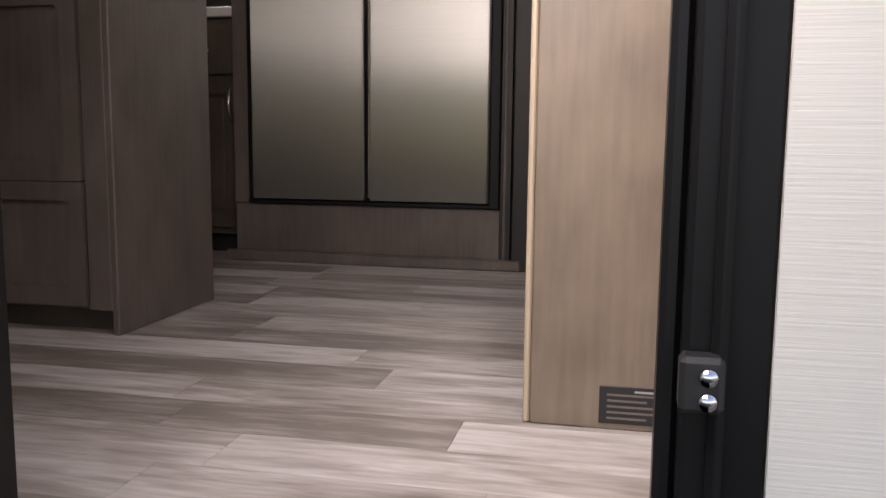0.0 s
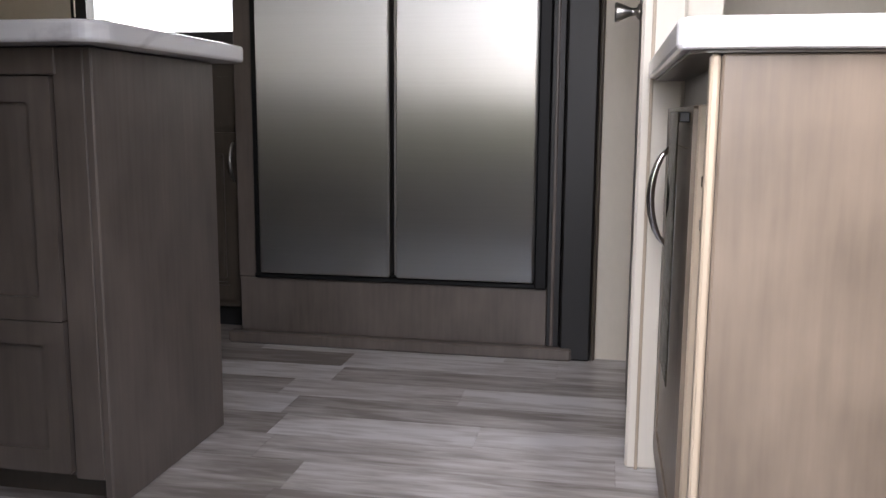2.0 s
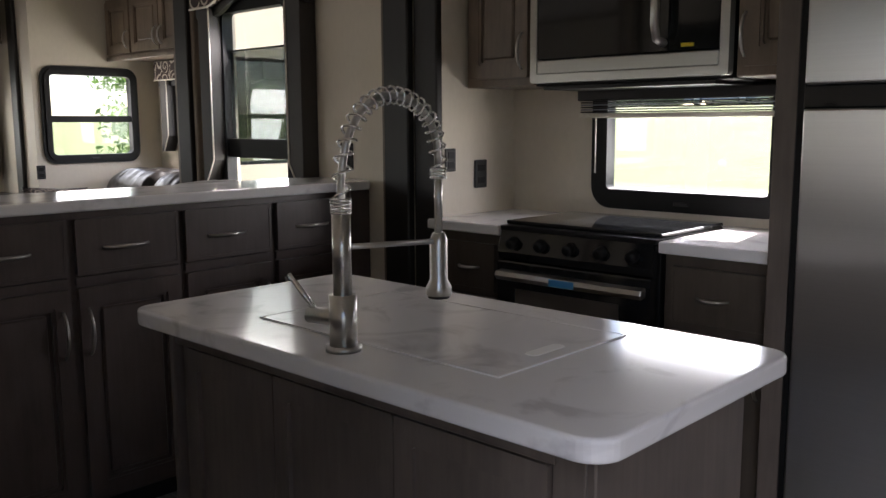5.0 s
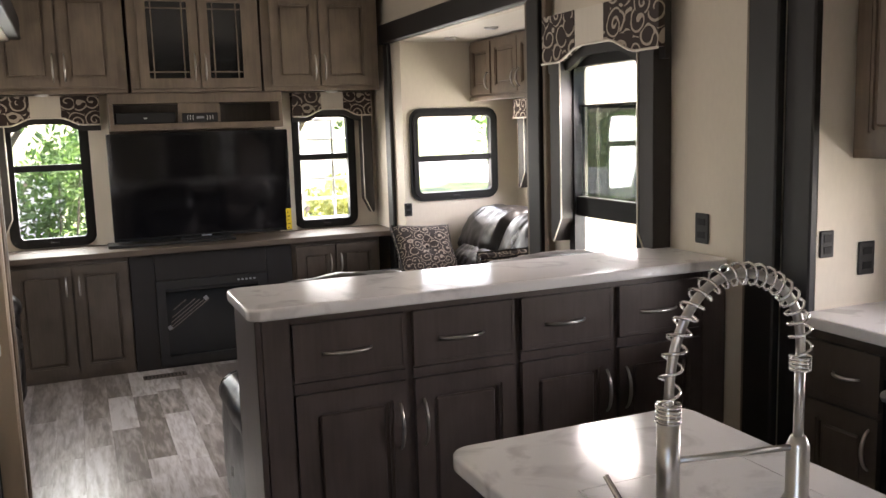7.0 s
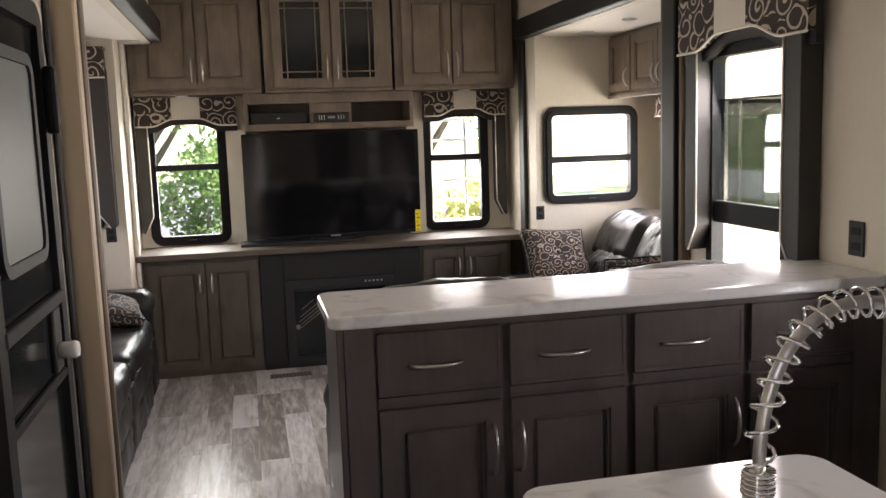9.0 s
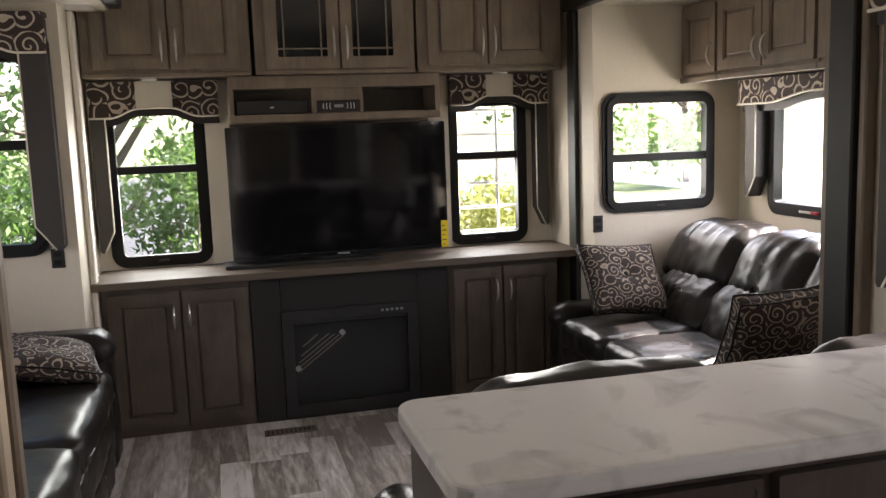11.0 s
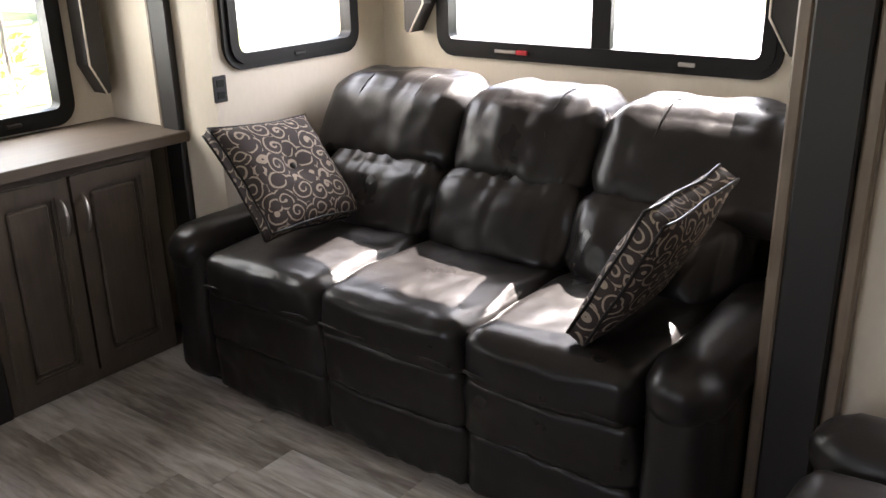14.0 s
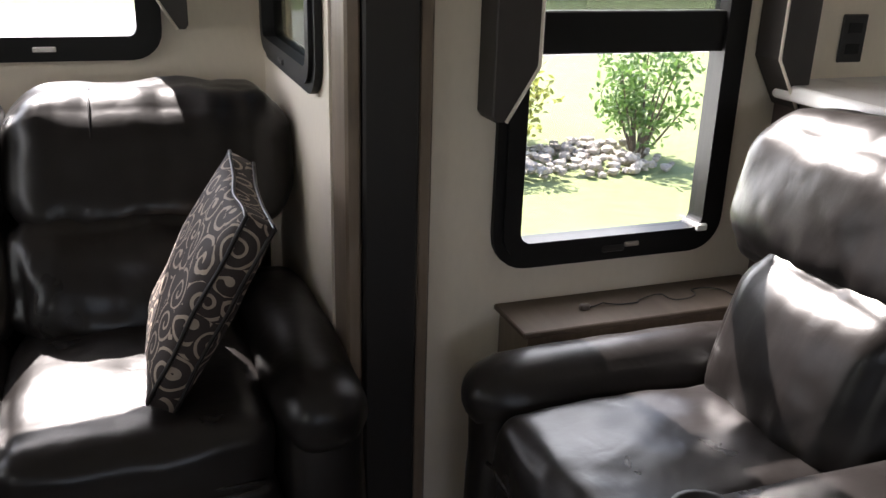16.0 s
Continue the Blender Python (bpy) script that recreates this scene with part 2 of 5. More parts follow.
M["jamb"] = mat("black_door_jamb", (0.007, 0.007, 0.0075), 0.40, spec=0.2, grain=((20, 20, 3), 0.2))
M["rubber"] = mat("black_plastic", (0.012, 0.012, 0.012), 0.55, grain=((90, 90, 90), 0.2))
M["steel"] = mat("brushed_steel", (0.50, 0.49, 0.465), 0.31, 1.0, grain=((3, 3, 260), 0.05))
steel_nodes = M["steel"].node_tree
steel_tangent = steel_nodes.nodes.new("ShaderNodeTangent")
steel_tangent.direction_type, steel_tangent.axis = "RADIAL", "Z"
steel_nodes.links.new(steel_tangent.outputs[0], steel_nodes.nodes["Principled BSDF"].inputs["Tangent"])
steel_nodes.nodes["Principled BSDF"].inputs["Anisotropic"].default_value = 1.0
steel_nodes.nodes["Principled BSDF"].inputs["Anisotropic Rotation"].default_value = 0.0
M["chrome"] = mat("chrome", (0.72, 0.72, 0.72), 0.10, 1.0, grain=((30, 30, 30), 0.04))
M["nickel"] = mat("brushed_nickel", (0.55, 0.535, 0.51), 0.31, 1.0, grain=((60, 60, 60), 0.06))
M["marble"] = marble_material()
M["leather"] = leather_material()
M["stitch"] = mat("pale_stitching", (0.22, 0.20, 0.18), 0.7, grain=((90, 90, 90), 0.2))
M["screen"] = mat("tv_screen", (0.004, 0.004, 0.005), 0.07, grain=((2, 2, 2), 0.1))
M["glass_black"] = mat("black_glass", (0.010, 0.011, 0.012), 0.06, grain=((2, 2, 2), 0.1))
M["glass_grey"] = mat("fireplace_glass", (0.014, 0.016, 0.017), 0.12, stain=((3, 3, 3), 0.2))
M["glass"] = glass_material()
M["glass_tint"] = glass_material("tinted_glass", (0.30, 0.32, 0.30), 0.22)
M["screen_mesh"] = glass_material("insect_screen", (0.42, 0.44, 0.43), 0.02)
M["damask"] = damask_material("damask_cloth", (0.035, 0.022, 0.018), (0.44, 0.38, 0.31), 10.0)
M["damask_pillow"] = damask_material("damask_pillow_cloth", (0.026, 0.018, 0.016), (0.30, 0.245, 0.195), 15.0)
M["valance"] = mat("espresso_valance_leg", (0.032, 0.028, 0.026), 0.55, grain=((30, 30, 30), 0.12))
M["white"] = mat("white_plastic", (0.75, 0.75, 0.73), 0.4, grain=((20, 20, 20), 0.03))
M["yellow"] = mat("yellow_label", (0.80, 0.60, 0.02), 0.5, stain=((20, 20, 20), 0.05))
M["red"] = mat("red_latch", (0.45, 0.02, 0.03), 0.4, stain=((30, 30, 30), 0.05))
M["blue"] = mat("blue_tape", (0.05, 0.25, 0.5), 0.5, stain=((30, 30, 30), 0.05))
M["paper"] = mat("white_paper", (0.70, 0.70, 0.70), 0.6, stain=((30, 30, 30), 0.04))
M["grey_print"] = mat("grey_print", (0.28, 0.29, 0.31), 0.6, stain=((40, 40, 40), 0.1))
M["vent"] = mat("brown_metal_vent", (0.13, 0.11, 0.095), 0.45, grain=((60, 60, 60), 0.1))
M["carpet"] = mat("grey_step_tread", (0.16, 0.14, 0.12), 0.8, grain=((120, 120, 120), 0.25), stain=((6, 6, 6), 0.1))
M["grass"] = mat("grass", (0.17, 0.20, 0.07), 0.9, grain=((9, 9, 9), 0.35), stain=((0.5, 0.5, 0.5), 0.3))
M["asphalt"] = mat("worn_asphalt", (0.055, 0.055, 0.055), 0.85, grain=((60, 60, 60), 0.3), stain=((0.7, 0.7, 0.7), 0.2))
M["frost"] = mat("frosted_glass", (0.13, 0.135, 0.13), 0.35, stain=((3, 3, 2), 0.2))
M["gravel"] = mat("pale_gravel", (0.50, 0.48, 0.45), 0.9, grain=((22, 22, 22), 0.25), stain=((0.7, 0.7, 0.7), 0.15))
M["rock"] = mat("grey_rock", (0.33, 0.29, 0.25), 0.85, grain=((16, 16, 16), 0.25), per_object=0.3, bump=((30, 30, 30), 0.004))
M["leaf"] = leaf_material("leaf", (0.085, 0.155, 0.040))
# Distance haze is mixed into this paler green.
M["leaf_hazed"] = leaf_material("leaf_hazed", (0.20, 0.24, 0.15))
M["leaf_yellow"] = leaf_material("leaf_yellow", (0.24, 0.25, 0.07))
M["needle"] = leaf_material("needle", (0.07, 0.11, 0.04))
M["car_paint"] = mat("blue_grey_car_paint", (0.10, 0.14, 0.22), 0.25, metal=0.3, coat=0.6, stain=((0.6, 0.6, 0.6), 0.08))
M["bark"] = mat("bark", (0.10, 0.075, 0.055), 0.9, grain=((20, 20, 5), 0.35), bump=((30, 30, 8), 0.006))


# ---- building helpers ----
def thing(name, at, label="", category="", group="", kind=""):
    ob = new(name)
    ob.location = at
    ob.empty_display_size = 0.05
    return tagged(ob, label, category, group, kind)


def world_at(ob):
    v = Vector((0, 0, 0))
    while ob is not None:
        v += ob.location
        ob = ob.parent
    return v


def part(name, bm, material, parent, label="", smooth=False):
    """Links a bmesh made in world coordinates as one mesh under a thing or a part."""
    me = bpy.data.meshes.new(name)
    base = world_at(parent) if parent is not None else Vector((0, 0, 0))
    bmesh.ops.translate(bm, verts=bm.verts, vec=-base)
    bm.normal_update()
    bm.to_mesh(me)
    bm.free()
    for mm in (material if isinstance(material, (list, tuple)) else [material]):
        me.materials.append(mm)
    if smooth:
        for f in me.polygons:
            f.use_smooth = True
    ob = new(name, me)
    ob.parent = parent
    if label:
        tagged(ob, label)
    return ob


def solo(name, bm, material, label="", category="", group="", kind="", smooth=False, base=None):
    """A thing or piece of the setting that is one mesh, with its origin at its base."""
    if base is None:
        xs = [v.co for v in bm.verts]
        base = Vector((sum(c.x for c in xs) / len(xs), sum(c.y for c in xs) / len(xs), min(c.z for c in xs)))
    bmesh.ops.translate(bm, verts=bm.verts, vec=-Vector(base))
    ob = part(name, bm, material, None, "", smooth)
    ob.location = base
    return tagged(ob, label, category, group, kind)


def box(x0, x1, y0, y1, z0, z1, bevel=0.0, seg=1, bm=None):
    own = bm is None
    b = bmesh.new()
    bmesh.ops.create_cube(b, size=1.0)
    bmesh.ops.scale(b, verts=b.verts, vec=(abs(x1 - x0), abs(y1 - y0), abs(z1 - z0)))
    bmesh.ops.translate(b, verts=b.verts, vec=((x0 + x1) / 2, (y0 + y1) / 2, (z0 + z1) / 2))
    if bevel:
        bmesh.ops.bevel(b, geom=b.edges[:], offset=bevel, segments=seg, affect="EDGES", profile=0.5)
    if own:
        return b
    merge(bm, b)
    return bm


def merge(dst, src):
    me = bpy.data.meshes.new("tmp")
    src.to_mesh(me)
    src.free()
    dst.from_mesh(me)
    bpy.data.meshes.remove(me)
    return dst


def boxes(*lims, bevel=0.0):
    b = bmesh.new()
    for l in lims:
        box(*l, bevel=bevel, bm=b)
    return b


def prism(points, axis, a, b_, bevel=0.0, seg=2):
    """Extrudes a closed outline of 2D points along an axis, from a to b_. The outline's two numbers are the other two axes in order."""
    bm = bmesh.new()

    def place(u, v, w):
        return {"x": (w, u, v), "y": (u, w, v), "z": (u, v, w)}[axis]

    lo = [bm.verts.new(place(u, v, a)) for u, v in points]
    hi = [bm.verts.new(place(u, v, b_)) for u, v in points]
    n = len(points)
    bm.faces.new(lo)
    bm.faces.new(hi[::-1])
    for i in range(n):
        bm.faces.new((lo[i], hi[i], hi[(i + 1) % n], lo[(i + 1) % n]))
    bmesh.ops.recalc_face_normals(bm, faces=bm.faces[:])
    if bevel:
        caps = [e for e in bm.edges if len({round({"x": v.co.x, "y": v.co.y, "z": v.co.z}[axis], 6) for v in e.verts}) == 1]
        bmesh.ops.bevel(bm, geom=caps, offset=bevel, segments=seg, affect="EDGES", profile=0.5)
    return bm


def rounded_outline(u0, u1, v0, v1, r, seg=6):
    pts = []
    for cu, cv, a0 in ((u1 - r, v1 - r, 0), (u0 + r, v1 - r, 90), (u0 + r, v0 + r, 180), (u1 - r, v0 + r, 270)):
        for i in range(seg + 1):
            a = radians(a0 + 90 * i / seg)
            pts.append((cu + r * math.cos(a), cv + r * math.sin(a)))
    return pts


def ring_frame(u0, u1, v0, v1, r, width, axis, a, b_, seg=6):
    """A rounded frame: the band between an outline and the same outline drawn in by width."""
    outer = rounded_outline(u0, u1, v0, v1, r, seg)
    ri = max(r - width, 0.006)
    inner = rounded_outline(u0 + width, u1 - width, v0 + width, v1 - width, ri, seg)
    bm = bmesh.new()

    def place(u, v, w):
        return {"x": (w, u, v), "y": (u, w, v), "z": (u, v, w)}[axis]

    n = len(outer)
    rings = [[bm.verts.new(place(u, v, w)) for u, v in pts] for pts, w in ((outer, a), (outer, b_), (inner, b_), (inner, a))]
    for k in range(4):
        p, q = rings[k], rings[(k + 1) % 4]
        for i in range(n):
            bm.faces.new((p[i], p[(i + 1) % n], q[(i + 1) % n], q[i]))
    bmesh.ops.recalc_face_normals(bm, faces=bm.faces[:])
    return bm


def tube(points, r, seg=8, closed_ends=True):
    """A round bar along a line of points; r is one radius or one a point."""
    bm = bmesh.new()
    pts = [Vector(p) for p in points]
    rr = r if isinstance(r, (list, tuple)) else [r] * len(pts)
    rings = []
    side = None
    for i, p in enumerate(pts):
        d = (pts[min(i + 1, len(pts) - 1)] - pts[max(i - 1, 0)]).normalized()
        if side is None:
            side = d.orthogonal().normalized()
        side = (side - d * side.dot(d)).normalized()
        up = d.cross(side)
        rings.append([bm.verts.new(p + rr[i] * (math.cos(2 * math.pi * k / seg) * side + math.sin(2 * math.pi * k / seg) * up)) for k in range(seg)])
    for a, b in zip(rings, rings[1:]):
        for k in range(seg):
            bm.faces.new((a[k], a[(k + 1) % seg], b[(k + 1) % seg], b[k]))
    if closed_ends:
        bm.faces.new(rings[0][::-1])
        bm.faces.new(rings[-1])
    bmesh.ops.recalc_face_normals(bm, faces=bm.faces[:])
    return bm


def cushion(x0, x1, y0, y1, z0, z1, r=0.06, puff=0.02, n=8, wrinkle=0.006, seed=0):
    """A soft upholstered block: rounded edges, swollen faces and small folds."""
    bm = bmesh.new()
    bmesh.ops.create_cube(bm, size=2.0)
    bmesh.ops.subdivide_edges(bm, edges=bm.edges[:], cuts=n, use_grid_fill=True)
    c = Vector(((x0 + x1) / 2, (y0 + y1) / 2, (z0 + z1) / 2))
    h = Vector((abs(x1 - x0) / 2, abs(y1 - y0) / 2, abs(z1 - z0) / 2))
    r = min(r, min(h) * 0.98)
    for v in bm.verts:
        q = v.co.copy()
        core = Vector([max(-(h[i] - r), min(h[i] - r, q[i] * h[i])) for i in range(3)])
        d = Vector([q[i] * h[i] for i in range(3)]) - core
        if d.length > 1e-6:
            d = d.normalized() * r
        p = core + d
        swell = Vector([(1 - q[(i + 1) % 3] ** 2) * (1 - q[(i + 2) % 3] ** 2) * (1 if q[i] > 0.99 else -1 if q[i] < -0.99 else 0) * puff for i in range(3)])
        p += swell
        p += Vector((1, 1, 1)) * 0
        w = noise.noise_vector((p + c + Vector((seed * 3.1, seed * 1.7, 0))) * 7.0)
        w2 = noise.noise_vector((p + c + Vector((seed * 3.1, seed * 1.7, 5))) * 19.0)
        p += w * wrinkle + w2 * wrinkle * 0.4
        v.co = c + p
    return bm


def wall(name, axis, a, b_, u0, u1, z0, z1, holes=(), material=None, label="plain cream vinyl wall", cut=0.03):
    """A wall across an axis, from a to b_ thick, with rectangular openings (u0, u1, z0, z1) cut through."""
    holes = [(h[0] + cut, h[1] - cut, h[2] + cut, h[3] - cut) for h in holes]
    us = sorted({u0, u1, *[h[0] for h in holes], *[h[1] for h in holes]})
    zs = sorted({z0, z1, *[h[2] for h in holes], *[h[3] for h in holes]})
    us = [u for u in us if u0 <= u <= u1]
    zs = [z for z in zs if z0 <= z <= z1]
    bm = bmesh.new()
    grid = {}

    def solid(i, j):
        if not (0 <= i < len(us) - 1 and 0 <= j < len(zs) - 1):
            return False
        cu, cz = (us[i] + us[i + 1]) / 2, (zs[j] + zs[j + 1]) / 2
        return not any(h[0] < cu < h[1] and h[2] < cz < h[3] for h in holes)

    def vert(i, j, w):
        key = (i, j, w)
        if key not in grid:
            grid[key] = bm.verts.new((w, us[i], zs[j]) if axis == "x" else (us[i], w, zs[j]))
        return grid[key]

    for i in range(len(us) - 1):
        for j in range(len(zs) - 1):
            if not solid(i, j):
                continue
            for w in (a, b_):
                bm.faces.new([vert(*k, w) for k in ((i, j), (i + 1, j), (i + 1, j + 1), (i, j + 1))])
            for di, dj, e in ((-1, 0, ((i, j), (i, j + 1))), (1, 0, ((i + 1, j), (i + 1, j + 1))), (0, -1, ((i, j), (i + 1, j))), (0, 1, ((i, j + 1), (i + 1, j + 1)))):
                if not solid(i + di, j + dj):
                    bm.faces.new((vert(*e[0], a), vert(*e[1], a), vert(*e[1], b_), vert(*e[0], b_)))
    bmesh.ops.recalc_face_normals(bm, faces=bm.faces[:])
    return solo(name, bm, material or M["wall"], label, "wall", kind="structure", base=(0, 0, 0))


# ---- the shell ----
# x runs along the vehicle, y across it, floor at 0
Y_IN, Y_REAR, Y_FAR, X_REAR, X_FRONT, CEIL = 0.88, 0.68, 3.40, -7.22, 1.30, 2.62
GROUND = -0.95
floor = solo("floor", boxes((X_REAR, X_FRONT, 0.60, 4.42, -0.10, -0.003), (-0.57, 0.23, 0.82, 0.60, -0.10, -0.003)), M["floor_base"], "vinyl plank floor in streaky grey and taupe", "floor", kind="structure", base=(0, 0, -0.003))
solo("floor_slide", box(-6.75, -3.57, -0.28, 0.775, -0.002, 0.012), M["wood_light"], "raised pale floor edge under the slide-out", "floor", kind="structure")
solo("ceiling", box(X_REAR - 0.06, X_FRONT + 0.06, 0.60, 3.46, CEIL, CEIL + 0.08), M["ceiling"], "plain pale vinyl ceiling", "ceiling", kind="structure")

KW = (-2.333, -1.566, 1.016, 1.49)
BW = (-6.26, -4.90, 1.06, 1.84)
W3 = (-4.23, -3.63, 0.69, 1.92)
LW = (0.76, 1.29, 0.87, 1.76)
MW = (2.73, 3.22, 0.87, 1.76)
SW = (3.46, 4.14, 1.08, 1.73)
SW2 = (3.52, 4.22, 1.08, 1.73)
LS = (-0.10, 0.55, 1.06, 2.00)
LB = (-5.62, -4.48, 1.02, 1.70)

wall("wall_entry", "y", 0.82, 0.88, -3.56, X_FRONT, -0.10, CEIL, [(-0.57, 0.235, -0.12, 1.98)], cut=0.0)
wall("wall_entry_header", "y", 0.82, 0.88, -6.78, -3.56, 2.22, CEIL)
wall("wall_entry_rear", "y", 0.60, 0.68, X_REAR, -6.50, -0.10, CEIL)
wall("wall_entry_return", "x", -6.80, -6.74, 0.68, 0.88, 2.22, CEIL)
wall("wall_rear", "x", X_REAR - 0.06, X_REAR, 0.60, 3.48, -0.10, CEIL, [LW, MW])
wall("wall_far_rear", "y", 3.40, 3.46, X_REAR, -6.57, -0.10, CEIL)
wall("wall_far_header", "y", 3.40, 3.46, -6.57, -4.55, 2.22, CEIL)
wall("wall_far_mid", "y", 3.40, 3.46, -4.55, -2.88, -0.10, CEIL, [W3])
wall("wall_kitchen_header", "y", 3.40, 3.46, -2.88, -0.20, 2.24, CEIL)
wall("wall_far_front", "y", 3.25, 3.46, -0.20, X_FRONT, -0.10, CEIL)
wall("wall_front", "x", X_FRONT, X_FRONT + 0.06, 0.82, 3.46, -0.10, CEIL)
wall("slide_wall_back", "y", 4.33, 4.37, -6.63, -4.54, -0.10, 2.28, [BW])
wall("slide_wall_rear", "x", -6.63, -6.57, 3.46, 4.33, -0.10, 2.28, [SW])
wall("slide_wall_front", "x", -4.60, -4.54, 3.46, 4.33, -0.10, 2.28, [SW2])
solo("slide_ceiling", box(-6.63, -4.54, 3.46, 4.37, 2.22, 2.28), M["ceiling"], "pale vinyl ceiling of the slide-out", "ceiling", kind="structure")
wall("kitchen_wall_back", "y", 3.860, 3.90, -2.81, -0.17, -0.10, 2.30, [KW])
wall("kitchen_wall_end", "x", -2.81, -2.75, 3.42, 3.88, -0.10, 2.30)
wall("kitchen_wall_front", "x", -0.25, -0.17, 3.46, 3.88, -0.10, 2.30)
solo("kitchen_ceiling", box(-2.81, -0.17, 3.46, 3.92, 2.24, 2.30), M["ceiling"], "pale vinyl ceiling of the kitchen slide-out", "ceiling", kind="structure")
wall("seat_slide_wall_back", "y", -0.34, -0.28, -6.56, -3.56, -0.10, 2.28, [LB])
wall("seat_slide_wall_rear", "x", -6.56, -6.50, -0.28, 0.60, -0.10, 2.28, [LS])
wall("seat_slide_wall_front", "x", -3.62, -3.56, -0.28, 0.82, -0.10, 2.28)
solo("seat_slide_ceiling", box(-6.56, -3.56, -0.34, 0.82, 2.22, 2.28), M["ceiling"], "pale vinyl ceiling of the slide-out", "ceiling", kind="structure")
wall("bulkhead", "x", -0.02, 0.05, 2.42, 3.25, -0.10, CEIL, material=M["panel"], label="cream panelled bulkhead")
wall("hall_panel", "y", 1.62, 1.68, 0.262, X_FRONT, 0.0, CEIL, material=M["panel"], label="cream grooved wall panel by the step")
wall("outer_skin", "y", 0.785, 0.815, 0.215, X_FRONT, -0.60, CEIL, material=M["outer"], label="ribbed off-white outer wall of the camper")
wall("outer_skin_rear", "y", 0.785, 0.815, -3.40, -0.60, -0.60, CEIL, material=M["outer"], label="ribbed off-white outer wall of the camper")


def trim(name, lim, material=None, label="dark espresso slide-out trim", bevel=0.006):
    return solo(name, box(*lim, bevel=bevel), material or M["brown_black"], label, "trim", kind="structure")


trim("trim_sofa_rear", (-6.86, -6.76, 3.37, 3.398, 0, 2.22))
trim("trim_sofa_rear_bead", (-6.885, -6.862, 3.375, 3.398, 0, 2.22), M["wood"], "greige bead beside the slide-out trim")
trim("trim_sofa_front", (-4.56, -4.44, 3.33, 3.397, 0, 2.22))
trim("trim_sofa_front_bead", (-4.595, -4.562, 3.34, 3.46, 0, 2.22), M["wood"], "greige bead beside the slide-out trim")
trim("trim_sofa_front_edge", (-4.438, -4.405, 3.35, 3.398, 0, 2.22), M["wood"], "greige bead beside the slide-out trim")
trim("trim_sofa_header", (-6.86, -4.44, 3.34, 3.398, 2.222, 2.36))
trim("trim_kitchen_end", (-3.02, -2.88, 3.36, 3.398, 0, 2.24))
trim("trim_kitchen_end_bead", (-3.042, -3.022, 3.37, 3.398, 0, 2.24), M["wood"], "greige bead beside the slide-out trim")
trim("trim_kitchen_reveal", (-2.878, -2.752, 3.39, 3.44, 0, 2.24))
trim("trim_kitchen_front", (-0.30, -0.205, 3.21, 3.45, 0, 2.24))
trim("trim_kitchen_front_bead", (-0.203, -0.19, 3.215, 3.248, 0, 2.24), M["wood_dark"], "dark bead beside the slide-out trim")
trim("trim_kitchen_header", (-3.04, -0.205, 3.34, 3.398, 2.242, 2.36))
trim("trim_seat_front", (-3.665, -3.625, 0.78, 0.975, 0, 2.22), M["wood"], "greige wood trim of the slide-out")
trim("trim_seat_front_edge", (-3.622, -3.565, 0.882, 0.965, 0, 2.22), M["wood_light"], "pale wood trim of the slide-out")
trim("trim_seat_seal", (-3.562, -3.535, 0.882, 0.90, 0, 2.22), M["rubber"], "black rubber seal of the slide-out")
trim("trim_seat_header", (-6.72, -3.535, 0.882, 0.95, 2.222, 2.36))
trim("trim_seat_rear", (-6.86, -6.76, 0.682, 0.71, 0, 2.22), M["panel"], "pale trim of the slide-out")
trim("trim_hall", (-0.11, -0.022, 2.385, 2.418, 0, 2.2), M["panel"], "cream door casing")
trim("trim_hall_bead", (-0.09, -0.083, 2.380, 2.384, 0, 2.2), M["wood_light"], "pale groove of the door casing", 0.001)
for k, gx in enumerate((0.30, 0.36)):
    trim("trim_groove_%d" % k, (gx, gx + 0.006, 1.612, 1.619, 0.163, 2.4), M["wood_light"], "narrow groove in the cream panel", 0.001)

# Unseen panel, added so the refrigerator doors reflect something dark low down.
trim("wainscot_entry", (-2.60, -0.62, 0.8825, 0.896, 0.0, 0.95), M["wood_bar"], "unseen dark wood panel added to darken reflections in the refrigerator", 0.003)

# door jamb of the entry
door_1 = thing("door_1", (-0.17, 0.83, 0), "black metal jamb of the open entry doorway", "door frame", kind="structure")
part("jamb", boxes((-0.585, -0.50, 0.79, 0.86, -0.12, 2.02), (-0.50, -0.478, 0.815, 0.86, -0.12, 2.02), bevel=0.006), M["jamb"], door_1)
part("jamb", boxes((0.151, 0.217, 0.79, 0.86, -0.12, 2.02), (0.134, 0.151, 0.815, 0.86, -0.12, 2.02), (0.171, 0.183, 0.778, 0.79, -0.12, 2.02), bevel=0.005), M["jamb"], door_1)
part("lintel", box(-0.50, 0.151, 0.79, 0.86, 1.955, 2.02, 0.006), M["jamb"], door_1)
part("sill", box(-0.478, 0.131, 0.79, 0.88, -0.02, 0.006, 0.003), M["nickel"], door_1, "thin metal door sill")
for hz in (0.292, 0.168, -0.03):
    hg = part("hinge", box(0.148, 0.180, 0.764, 0.79, hz, hz + 0.042, 0.004), M["rubber"], door_1)
    for kz in (0.011, 0.029):
        part("bolt", tube([(0.168, 0.757, hz + kz), (0.168, 0.764, hz + kz)], 0.0065, 10), M["chrome"], hg, "shiny bolt head", True)


